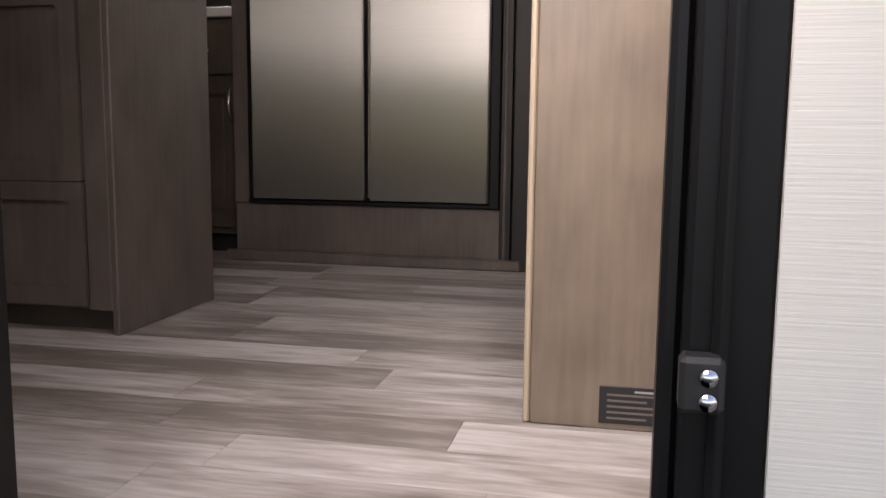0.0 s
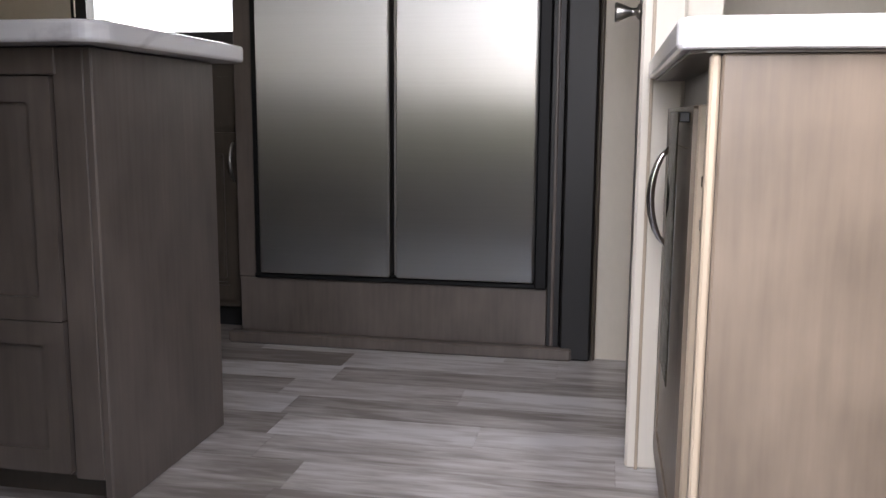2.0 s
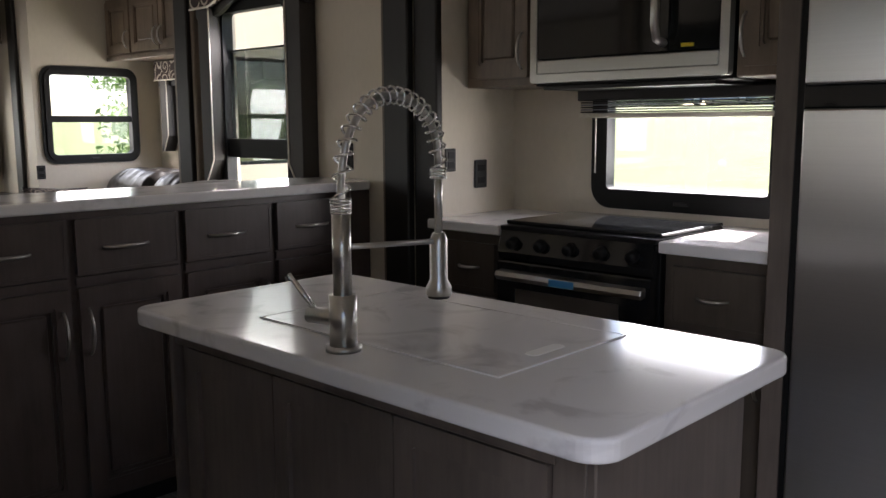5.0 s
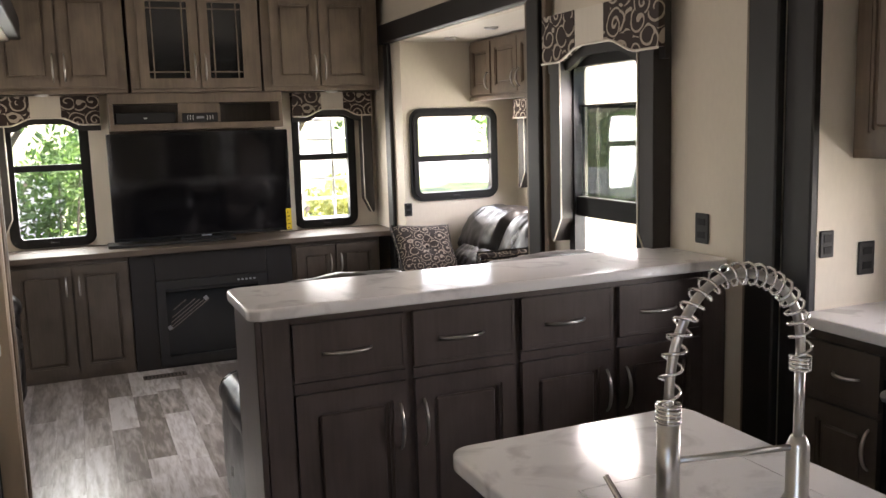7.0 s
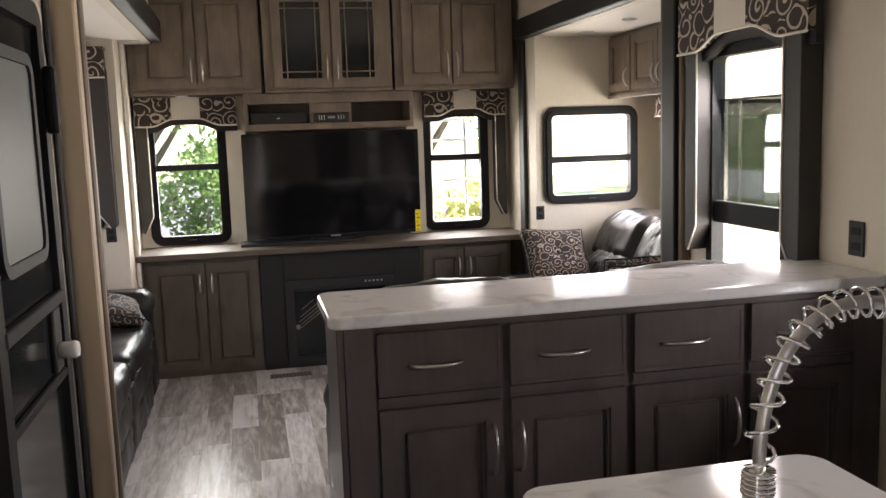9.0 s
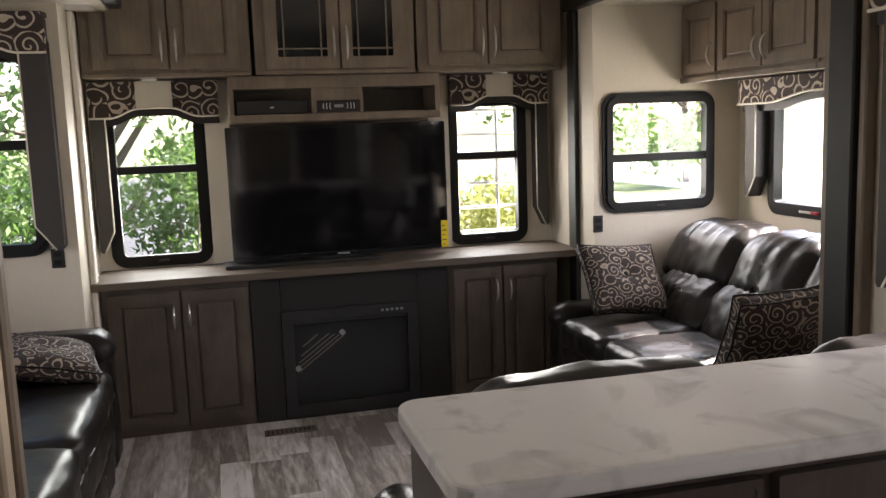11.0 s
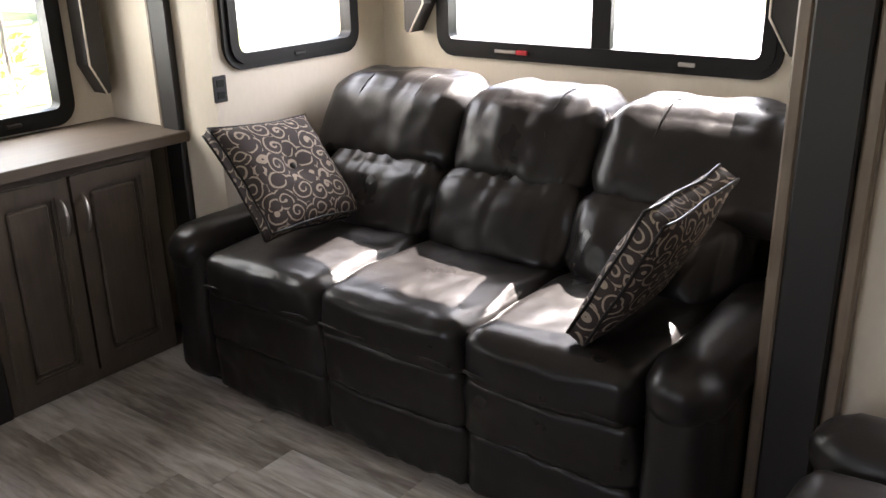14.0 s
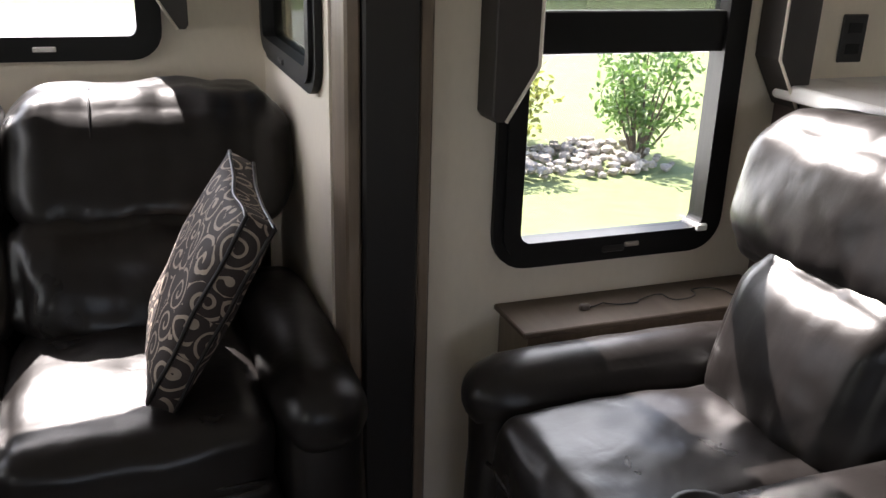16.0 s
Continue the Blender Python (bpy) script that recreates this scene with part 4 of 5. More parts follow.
def refrigerator():
    r = thing("refrigerator", (-0.83, 3.5, 0.235), "four-door stainless steel refrigerator in a black frame", "refrigerator")
    part("case", box(-1.31, -0.345, 3.245, 3.86, 0.222, 1.98, 0.004), M["black"], r)
    part("frame_side", box(-0.382, -0.345, 3.212, 3.245, 0.222, 1.98, 0.004), M["black"], r)
    part("frame_side", box(-1.31, -1.288, 3.225, 3.245, 0.222, 1.98, 0.003), M["black"], r)
    part("frame_foot", box(-1.31, -0.36, 3.218, 3.245, 0.222, 0.238, 0.003), M["black"], r)
    for x0, x1 in ((-1.284, -0.846), (-0.824, -0.386)):
        for z0, z1 in ((0.242, 1.364), (1.424, 1.97)):
            d = part("door", box(x0, x1, 3.200, 3.243, z0, z1, 0.006, 2), M["steel"], r)
            ex = x1 if x0 < -1 else x0
            part("grip_edge", box(ex - 0.004, ex + 0.004, 3.196, 3.2395, z0 + 0.01, z1 - 0.01, 0.0015), M["nickel"], d, "bright grip edge")
    bandp = part("control_band", box(-1.29, -0.384, 3.214, 3.244, 1.366, 1.422, 0.003), M["glass_black"], r, "black control band")
    part("display", box(-0.72, -0.66, 3.211, 3.2145, 1.388, 1.404), M["grey_print"], bandp)
    part("display", box(-0.60, -0.55, 3.211, 3.2145, 1.390, 1.402), M["paper"], bandp, "small pale display")
    c = thing("refrigerator_surround", (-0.83, 3.5, 0), "dark greige wood surround below and beside the refrigerator", "cabinet")
    part("plinth", box(-1.37, -0.345, 3.238, 3.85, 0.0, 0.220, 0.002), M["wood_mid"], c)
    part("side_panel", box(-1.372, -1.313, 3.235, 3.87, 0.222, 2.2, 0.002), M["wood_mid"], c)
    part("side_panel", box(-0.343, -0.304, 3.222, 3.87, 0.0, 2.2, 0.002), M["brown_black"], c, "narrow black filler")
    part("bead", box(-0.331, -0.321, 3.214, 3.2215, 0.04, 2.2, 0.003), M["wood_mid"], c, "narrow greige bead")
    part("top_panel", box(-1.311, -0.345, 3.235, 3.87, 1.982, 2.2, 0.002), M["wood_mid"], c)
    part("kick_rail", box(-1.40, -0.262, 3.195, 3.236, 0.0, 0.040, 0.006), M["wood_mid"], c, "rounded kick rail on the floor")


refrigerator()


def kitchen_run():
    for x0, x1, hx in ((-2.75, -2.40, (-2.60, -2.50)), (-1.752, -1.374, (-1.63, -1.53))):
        c = thing("kitchen_base_cabinet", ((x0 + x1) / 2, 3.6, 0), "dark wood base cabinet with a drawer over a door", "cabinet", "kitchen base cabinets")
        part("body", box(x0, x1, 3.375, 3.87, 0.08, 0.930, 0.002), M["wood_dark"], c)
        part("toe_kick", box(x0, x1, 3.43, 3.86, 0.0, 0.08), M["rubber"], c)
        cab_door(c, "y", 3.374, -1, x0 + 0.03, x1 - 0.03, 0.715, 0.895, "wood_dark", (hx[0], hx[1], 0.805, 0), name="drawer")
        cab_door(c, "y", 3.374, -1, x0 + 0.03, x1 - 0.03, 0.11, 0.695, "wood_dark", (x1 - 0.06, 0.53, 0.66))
    for x0, x1 in ((-2.75, -2.395), (-1.755, -1.374)):
        solo("kitchen_worktop", prism([(x0, 3.335), (x1, 3.335), (x1, 3.875), (x0, 3.875)], "z", 0.932, 0.970, 0.006, 2), M["marble"], "glossy white marble-look worktop beside the range", "worktop", "kitchen worktops")
    solo("worktop_strip", box(-2.394, -1.756, 3.80, 3.875, 0.932, 0.970, 0.004), M["marble"], "white marble-look strip behind the range", "worktop")
    r = thing("gas_range", (-2.09, 3.6, 0), "black gas range with glass lid and steel oven handle", "range")
    part("body", box(-2.392, -1.760, 3.36, 3.795, -0.05, 0.90, 0.003), M["black"], r)
    part("glass_lid", box(-2.388, -1.764, 3.37, 3.79, 0.918, 0.932, 0.004), M["glass_black"], r, "glossy black glass lid")
    part("burner_deck", box(-2.388, -1.764, 3.335, 3.79, 0.900, 0.917, 0.003), M["black"], r)
    ctl = part("control_panel", prism([(3.325, 0.80), (3.318, 0.825), (3.335, 0.90), (3.36, 0.90), (3.36, 0.80)], "x", -2.385, -1.767, 0.003, 1), M["glass_black"], r)
    for i in range(5):
        kx = -2.315 + i * 0.120
        part("knob", tube([(kx, 3.328, 0.862), (kx, 3.300, 0.855), (kx, 3.296, 0.854)], [0.021, 0.019, 0.015], 14), M["rubber"], ctl, "", True)
        part("knob_cap", tube([(kx, 3.2965, 0.854), (kx, 3.2945, 0.8535)], [0.015, 0.012], 14), M["black"], ctl, "", True)
    od = part("oven_door", box(-2.385, -1.767, 3.315, 3.358, 0.36, 0.795, 0.006, 2), M["glass_black"], r)
    part("oven_handle", prism([(3.315, 0.765), (3.285, 0.760), (3.280, 0.745), (3.290, 0.730), (3.315, 0.735)], "x", -2.37, -1.782, 0.004, 1), M["steel"], od, "wide brushed steel oven handle")
    part("window", box(-2.30, -1.88, 3.3135, 3.3155, 0.46, 0.70), M["steel"], od, "steel-trimmed oven window")
    part("tape", box(-2.13, -2.03, 3.2775, 3.2795, 0.735, 0.758), M["blue"], od, "blue protective tape")
    part("drawer", box(-2.385, -1.767, 3.32, 3.358, 0.10, 0.345, 0.006, 2), M["black"], r)
    r.location.z += 0.056

    m = thing("microwave", (-2.02, 3.7, 1.465), "stainless steel microwave with black glass door under the cabinets", "microwave")
    part("case", box(-2.405, -1.638, 3.53, 3.87, 1.455, 1.90, 0.004), M["black"], m)
    part("front_frame", ring_frame(-2.405, -1.638, 1.466, 1.90, 0.012, 0.03, "y", 3.495, 3.53, 3), M["steel"], m, "brushed steel door frame")
    part("bottom_strip", box(-2.372, -1.672, 3.494, 3.53, 1.497, 1.545, 0.003), M["steel"], m, "wide brushed steel strip")
    part("door_glass", box(-2.375, -1.845, 3.497, 3.528, 1.548, 1.868, 0.003), M["glass_black"], m, "black glass door")
    cp = part("control_panel", box(-1.843, -1.67, 3.497, 3.528, 1.548, 1.868, 0.003), M["glass_black"], m, "black control panel")
    part("label", box(-1.80, -1.755, 3.4945, 3.4968, 1.560, 1.572), M["yellow"], cp, "small yellow label")
    part("handle", tube([(-1.862, 3.497, 1.575), (-1.862, 3.45, 1.585), (-1.862, 3.435, 1.63), (-1.862, 3.435, 1.79), (-1.862, 3.45, 1.835), (-1.862, 3.497, 1.845)], [0.014] * 6, 10), M["steel"], m, "upright steel door handle", True)
    part("vent_base", box(-2.36, -1.69, 3.52, 3.86, 1.442, 1.454), M["rubber"], m)
    m.location += Vector((-0.011, 0.041, 0.010))
    for x0, x1, hx in ((-2.745, -2.41, -2.455), (-1.633, -1.376, -1.60)):
        c = thing("kitchen_wall_cabinet", ((x0 + x1) / 2, 3.7, 1.47), "greige wood wall cabinet with a raised-panel door", "cabinet", "kitchen wall cabinets")
        part("body", box(x0, x1, 3.56, 3.87, 1.47, 2.22, 0.003), M["wood"], c)
        cab_door(c, "y", 3.559, -1, x0 + 0.025, x1 - 0.02, 1.50, 2.19, "wood", (hx, 1.53, 1.66))
    c = thing("kitchen_wall_cabinet", (-2.02, 3.7, 1.905), "greige wood wall cabinet over the microwave", "cabinet", "kitchen wall cabinets")
    part("body", box(-2.405, -1.638, 3.56, 3.87, 1.905, 2.22, 0.003), M["wood"], c)
    cab_door(c, "y", 3.559, -1, -2.39, -2.03, 1.92, 2.19, "wood", (-2.07, 1.95, 2.05))
    cab_door(c, "y", 3.559, -1, -2.02, -1.655, 1.92, 2.19, "wood", (-1.98, 1.95, 2.05))


kitchen_run()
window_unit("window_1", "y", 3.860, -1, KW, "black-framed kitchen window over the range", width=0.065)
bl = thing("window_blind", (-1.945, 3.80, 1.39), "raised dark slatted blind over the kitchen window", "blind")
part("headrail", box(-2.385, -1.50, 3.795, 3.842, 1.415, 1.455, 0.004), M["brown_black"], bl)
for i in range(5):
    part("slat", box(-2.37, -1.515, 3.798, 3.838, 1.370 + i * 0.009, 1.3745 + i * 0.009, 0.001), M["grey_print"] if i % 2 else M["valance"], bl)
part("bottom_rail", box(-2.375, -1.51, 3.796, 3.840, 1.350, 1.368, 0.003), M["panel"], bl, "pale bottom rail")
part("cord", tube([(-2.31, 3.815, 1.37), (-2.31, 3.815, 1.14)], 0.003, 6), M["panel"], bl, "", True)
part("cord", tube([(-1.56, 3.815, 1.37), (-1.555, 3.815, 1.08)], 0.003, 6), M["panel"], bl, "", True)
outlet("x", -2.75, 1, 3.641, 1.129, 0.074, 0.114)
outlet("x", -2.75, 1, 3.46, 1.19, 0.06, 0.09)
outlet("y", 3.40, -1, -3.29, 1.195, 0.077, 0.117)


def bar():
    c = thing("bar_cabinet", (-3.33, 2.55, 0), "dark wood bar cabinet with four drawers over four doors", "cabinet")
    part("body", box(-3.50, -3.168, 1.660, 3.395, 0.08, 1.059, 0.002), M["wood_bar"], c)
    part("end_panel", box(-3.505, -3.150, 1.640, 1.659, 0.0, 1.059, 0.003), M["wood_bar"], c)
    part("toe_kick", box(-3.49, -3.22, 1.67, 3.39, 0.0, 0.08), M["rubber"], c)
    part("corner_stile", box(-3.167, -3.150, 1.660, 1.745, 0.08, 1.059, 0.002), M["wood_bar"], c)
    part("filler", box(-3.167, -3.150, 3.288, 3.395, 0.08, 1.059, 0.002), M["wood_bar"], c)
    for i in range(4):
        y0 = 1.752 + i * 0.389
        y1 = y0 + 0.362
        m_ = (y0 + y1) / 2
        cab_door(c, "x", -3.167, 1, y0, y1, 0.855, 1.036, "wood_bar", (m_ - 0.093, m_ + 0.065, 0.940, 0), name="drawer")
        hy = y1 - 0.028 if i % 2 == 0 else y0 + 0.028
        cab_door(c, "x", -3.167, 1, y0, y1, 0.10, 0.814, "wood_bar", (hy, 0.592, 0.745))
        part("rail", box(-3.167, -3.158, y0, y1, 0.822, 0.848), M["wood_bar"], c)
    t = thing("bar_worktop", (-3.33, 2.5, 1.06), "glossy white marble-look bar top ending at the wall", "worktop")
    part("slab", prism(rounded_outline(-3.535, -3.118, 1.618, 3.395, 0.045, 8), "z", 1.062, 1.10, 0.009, 3), M["marble"], t)
    part("underlay", prism(rounded_outline(-3.52, -3.135, 1.633, 3.39, 0.04, 8), "z", 1.0595, 1.0618), M["wood_bar"], t, "thin dark board under the slab")


bar()


def entry_end():
    c = thing("entry_cabinet", (0.1, 1.97, 0), "greige wood cabinet beside the entry with a door ajar", "cabinet")
    part("end_panel", box(-0.045, 0.258, 1.572, 1.590, 0.0, 0.828, 0.003), M["wood"], c, "tall greige wood end panel")
    part("corner_strip", box(-0.057, -0.046, 1.574, 1.600, 0.0, 0.828, 0.003), M["wood_light"], c, "pale wood corner strip")
    # Darker wood on the body paints in the shade on the face frame.
    part("body", box(-0.022, 0.258, 1.592, 2.37, 0.06, 0.828), M["wood_dark"], c)
    part("toe_kick", box(0.02, 0.25, 1.60, 2.36, 0.0, 0.06), M["rubber"], c)
    d = part("door", box(-0.046, -0.026, 1.80, 2.362, 0.06, 0.775, 0.003), M["wood_light"], c, "pale-edged greige cabinet door")
    part("front_frame", ring_frame(1.802, 2.360, 0.062, 0.773, 0.004, 0.06, "x", -0.053, -0.0465, 1), M["wood"], d, "greige wood face frame")
    part("front_panel", box(-0.0500, -0.0465, 1.865, 2.298, 0.125, 0.71, 0.002), M["wood"], d)
    pull(d, (-0.054, 2.24, 0.515), (-0.054, 2.24, 0.70), (-1, 0, 0), 0.032, 0.0065, "chrome")
    for hz in (0.60, 0.66):
        part("hinge", box(-0.040, -0.023, 1.778, 1.797, hz, hz + 0.020, 0.003), M["chrome"], d, "shiny hinge arm")
    part("hang_tag", box(-0.072, -0.070, 1.83, 1.99, 0.36, 0.765), M["glass_tint"], d, "clear grey plastic card holder on the door")
    part("hang_tag_clip", box(-0.0695, -0.0535, 1.84, 1.98, 0.750, 0.765, 0.002), M["rubber"], d)
    part("card", box(-0.0695, -0.0685, 1.84, 1.98, 0.38, 0.66), M["grey_print"], d, "printed card in the holder")
    for k in range(6):
        part("print_line", box(-0.0705, -0.0697, 1.85, 1.965, 0.41 + k * 0.036, 0.422 + k * 0.036), M["rubber"], d)
    et = thing("entry_worktop", (0.1, 1.97, 0.829), "glossy white marble-look top of the entry cabinet", "worktop")
    part("slab", prism(rounded_outline(-0.095, 0.30, 1.555, 2.378, 0.03, 5), "z", 0.832, 0.868, 0.006, 2), M["marble"], et)
    part("underlay", prism(rounded_outline(-0.080, 0.29, 1.568, 2.37, 0.025, 5), "z", 0.8285, 0.8318), M["wood_dark"], et, "thin dark board under the slab")
    p = thing("warning_plate", (0.155, 1.571, 0.03), "black plate with small white print on the cabinet end", "sign")
    part("plate", box(0.072, 0.240, 1.5685, 1.5715, 0.012, 0.076, 0.001), M["rubber"], p)
    for k in range(5):
        part("print_bar", box(0.085, 0.15 + 0.012 * (k % 3), 1.5675, 1.5684, 0.020 + k * 0.010, 0.0235 + k * 0.010), M["vent"], p)
        part("print_bar", box(0.175, 0.228 - 0.01 * (k % 2), 1.5675, 1.5684, 0.020 + k * 0.010, 0.0235 + k * 0.010), M["vent"], p)
    part("print_bar", box(0.13, 0.185, 1.5675, 1.5684, 0.067, 0.0705), M["grey_print"], p)
    st = thing("hall_step", (0.8, 1.25, 0), "cream hall step with a grey-brown tread beside the entry", "step")
    part("riser", box(0.275, X_FRONT - 0.005, 0.885, 1.615, 0.0, 0.150, 0.002), M["panel"], st)
    part("tread", box(0.255, X_FRONT - 0.005, 0.885, 1.615, 0.150, 0.165, 0.004), M["carpet"], st)
    h = thing("hall_door", (-0.04, 2.85, 0), "cream hall door seen on edge with a steel knob", "door")
    part("leaf", box(-0.045, -0.022, 2.45, 3.20, 0.01, 2.05, 0.002), M["panel"], h)
    part("door_edge", box(-0.100, -0.047, 2.425, 2.955, 0.01, 2.05, 0.003), M["wood_dark"], h, "dark brown face of the folded-back door")
    part("knob", tube([(-0.100, 2.90, 1.025), (-0.105, 2.90, 1.025), (-0.110, 2.90, 1.025), (-0.125, 2.90, 1.025), (-0.158, 2.90, 1.025), (-0.165, 2.90, 1.025)], [0.020, 0.020, 0.010, 0.011, 0.026, 0.023], 16), M["nickel"], h, "flared brushed steel knob", True)


entry_end()


def side_door():
    d = thing("door_2", (-3.0, 0.90, 0), "dark grey side door with a frosted window and black latch", "door", kind="structure")
    x0, x1, f = -3.34, -2.66, 0.882
    part("door_frame", ring_frame(x0, x1, 0.0, 1.96, 0.07, 0.06, "y", f, f + 0.035), M["black"], d)
    lf = part("leaf", box(x0 + 0.055, x1 - 0.055, f, f + 0.018, 0.03, 1.92), M["glass_grey"], d, "smooth dark grey door leaf")
    part("window_frame", ring_frame(x0 + 0.12, x1 - 0.12, 1.30, 1.82, 0.06, 0.03, "y", f + 0.018, f + 0.030), M["rubber"], lf)
    part("pane", box(x0 + 0.14, x1 - 0.14, f + 0.019, f + 0.023, 1.32, 1.80), M["frost"], lf, "frosted window pane")
    part("cross_bar", box(x0 + 0.05, x1 - 0.05, f + 0.018, f + 0.040, 1.17, 1.205, 0.004), M["black"], lf)
    part("cross_bar", box(x0 + 0.05, x1 - 0.05, f + 0.018, f + 0.034, 0.965, 0.99, 0.004), M["black"], lf)
    lp = part("latch_plate", box(x0 + 0.08, x0 + 0.16, f + 0.018, f + 0.032, 0.995, 1.165, 0.004), M["rubber"], lf)
    part("latch_button", tube([(x0 + 0.12, f + 0.032, 1.05), (x0 + 0.12, f + 0.070, 1.05), (x0 + 0.12, f + 0.080, 1.05)], [0.022, 0.024, 0.019], 16), M["white"], lp, "clear plastic knob cover", True)
    part("hook", box(x0 + 0.03, x0 + 0.06, f + 0.035, f + 0.07, 1.62, 1.80, 0.012, 2), M["black"], d)


side_door()

# ---- living room: media wall ----
def media_wall():
    for y0, y1, nm in ((0.72, 1.475, "l"), (2.590, 3.262, "r")):
        c = thing("media_base_cabinet", (-7.0, (y0 + y1) / 2, 0), "dark wood media cabinet with two raised-panel doors", "cabinet", "media base cabinets")
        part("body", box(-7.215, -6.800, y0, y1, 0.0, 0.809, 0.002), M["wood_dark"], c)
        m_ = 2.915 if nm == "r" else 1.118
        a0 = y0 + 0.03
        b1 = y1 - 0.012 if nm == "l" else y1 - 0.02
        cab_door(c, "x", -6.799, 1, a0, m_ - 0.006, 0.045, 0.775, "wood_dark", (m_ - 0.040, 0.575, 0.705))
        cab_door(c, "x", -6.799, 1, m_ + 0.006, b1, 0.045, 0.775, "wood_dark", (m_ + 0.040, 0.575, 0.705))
    f = thing("electric_fireplace", (-6.9, 2.04, 0), "black electric fireplace with glass front and a paper label", "fireplace")
    for lim in ((1.478, 1.637, 0.0, 0.808), (2.403, 2.587, 0.0, 0.808), (1.638, 2.402, 0.616, 0.808), (1.638, 2.402, 0.0, 0.019)):
        part("surround_board", box(-7.215, -6.792, *lim, bevel=0.002), M["brown_black"], f, "dark wood-grain surround board")
    part("frame", ring_frame(1.638, 2.402, 0.020, 0.615, 0.008, 0.060, "x", -6.86, -6.784, 2), M["rubber"], f)
    g = part("glass", box(-6.83, -6.815, 1.695, 2.35, 0.075, 0.560), M["glass_grey"], f, "grey tinted fireplace glass")
    part("header_bar", box(-6.86, -6.790, 1.705, 2.340, 0.535, 0.555, 0.003), M["rubber"], f)
    for k in range(5):
        part("control_mark", box(-6.785, -6.7825, 2.19 + k * 0.028, 2.205 + k * 0.028, 0.574, 0.587), M["grey_print"], f, "small control mark")
    rot = Matrix.Translation((-6.8145, 1.825, 0.395)) @ Matrix.Rotation(radians(36), 4, "X")
    for k, (u0, u1, v) in enumerate(((-0.06, 0.05, 0.055), (-0.10, 0.10, 0.018), (-0.13, 0.12, -0.005), (-0.15, 0.14, -0.026), (-0.16, 0.16, -0.045))):
        b = box(0.0, 0.0014, u0, u1, v - 0.0032, v + 0.0032)
        bmesh.ops.transform(b, matrix=rot, verts=b.verts)
        part("label_print", b, M["vent"], g, "faint print of the glass label")
    for u in (-0.17, 0.145):
        b = box(0.0, 0.0016, u, u + 0.028, -0.042, -0.012)
        bmesh.ops.transform(b, matrix=rot, verts=b.verts)
        part("label_mark", b, M["grey_print"], g, "pale square on the glass label")
    t = thing("media_worktop", (-7.0, 2.0, 0.81), "greige wood-grain worktop along the rear wall", "worktop")
    part("slab", box(-7.218, -6.735, 0.685, 3.395, 0.810, 0.850, 0.004), M["wood_top"], t)
    # upper cabinets
    for y0, y1, m_, glass in ((0.715, 1.565, 1.150, False), (1.585, 2.455, 2.040, True), (2.475, 3.335, 2.885, False)):
        fx = -6.868 if not glass else -6.845
        c = thing("media_upper_cabinet", (-7.0, (y0 + y1) / 2, 1.90), "greige wood upper cabinet with leaded glass doors" if glass else "greige wood upper cabinet with raised-panel doors", "cabinet", "media upper cabinets")
        part("body", box(-7.215, fx, y0, y1, 1.90, 2.612, 0.003), M["wood"], c)
        for a, b_, hs in ((y0 + 0.06, m_ - 0.006, m_ - 0.036), (m_ + 0.006, y1 - 0.06, m_ + 0.036)):
            if not glass:
                cab_door(c, "x", fx + 0.001, 1, a, b_, 1.935, 2.555, "wood", (hs, 1.972, 2.150))
                continue
            bm = ring_frame(a, b_, 1.925, 2.555, 0.004, 0.062, "x", fx + 0.001, fx + 0.021, 1)
            d = part("door", bm, M["wood"], c)
            part("pane", box(fx + 0.002, fx + 0.007, a + 0.055, b_ - 0.055, 1.98, 2.50), M["glass_black"], d, "dark glass pane")
            for q in (a + 0.095, b_ - 0.095):
                part("glazing_bar", box(fx + 0.007, fx + 0.016, q - 0.004, q + 0.004, 1.985, 2.495), M["wood"], d)
            for q in (2.03, 2.45):
                part("glazing_bar", box(fx + 0.0075, fx + 0.0165, a + 0.06, b_ - 0.06, q - 0.004, q + 0.004), M["wood"], d)
            pull(d, (fx + 0.021, hs, 1.972), (fx + 0.021, hs, 2.150), (1, 0, 0))
        part("bottom_rail", box(fx, fx + 0.012, y0, y1, 1.895, 1.918, 0.003), M["wood"], c)
    s_ = thing("media_shelf", (-7.0, 2.03, 1.66), "open greige wood shelf niche over the television", "shelf")
    part("top_board", box(-7.215, -6.90, 1.435, 2.605, 1.825, 1.894, 0.002), M["wood"], s_)
    part("bottom_board", box(-7.215, -6.90, 1.435, 2.605, 1.645, 1.688, 0.002), M["wood"], s_)
    part("side_board", box(-7.215, -6.90, 1.435, 1.462, 1.689, 1.824, 0.002), M["wood"], s_)
    part("side_board", box(-7.215, -6.90, 2.578, 2.605, 1.689, 1.824, 0.002), M["wood"], s_)
    part("centre_board", box(-6.935, -6.903, 1.880, 2.165, 1.689, 1.824, 0.002), M["wood"], s_)
    part("back_board", box(-7.215, -7.19, 1.463, 2.577, 1.689, 1.824), M["wood_dark"], s_)
    p = thing("media_player", (-7.0, 1.68, 1.689), "slim black disc player standing on the shelf", "player")
    part("case", box(-7.15, -6.93, 1.475, 1.865, 1.6895, 1.765, 0.004), M["rubber"], p)
    part("badge", box(-6.9295, -6.928, 1.655, 1.675, 1.722, 1.730), M["paper"], p, "small pale badge")
    a = thing("audio_unit", (-6.92, 2.02, 1.689), "black audio panel with curved pale marks in the shelf", "stereo")
    part("case", box(-6.92, -6.888, 1.905, 2.145, 1.692, 1.755, 0.004), M["rubber"], a)
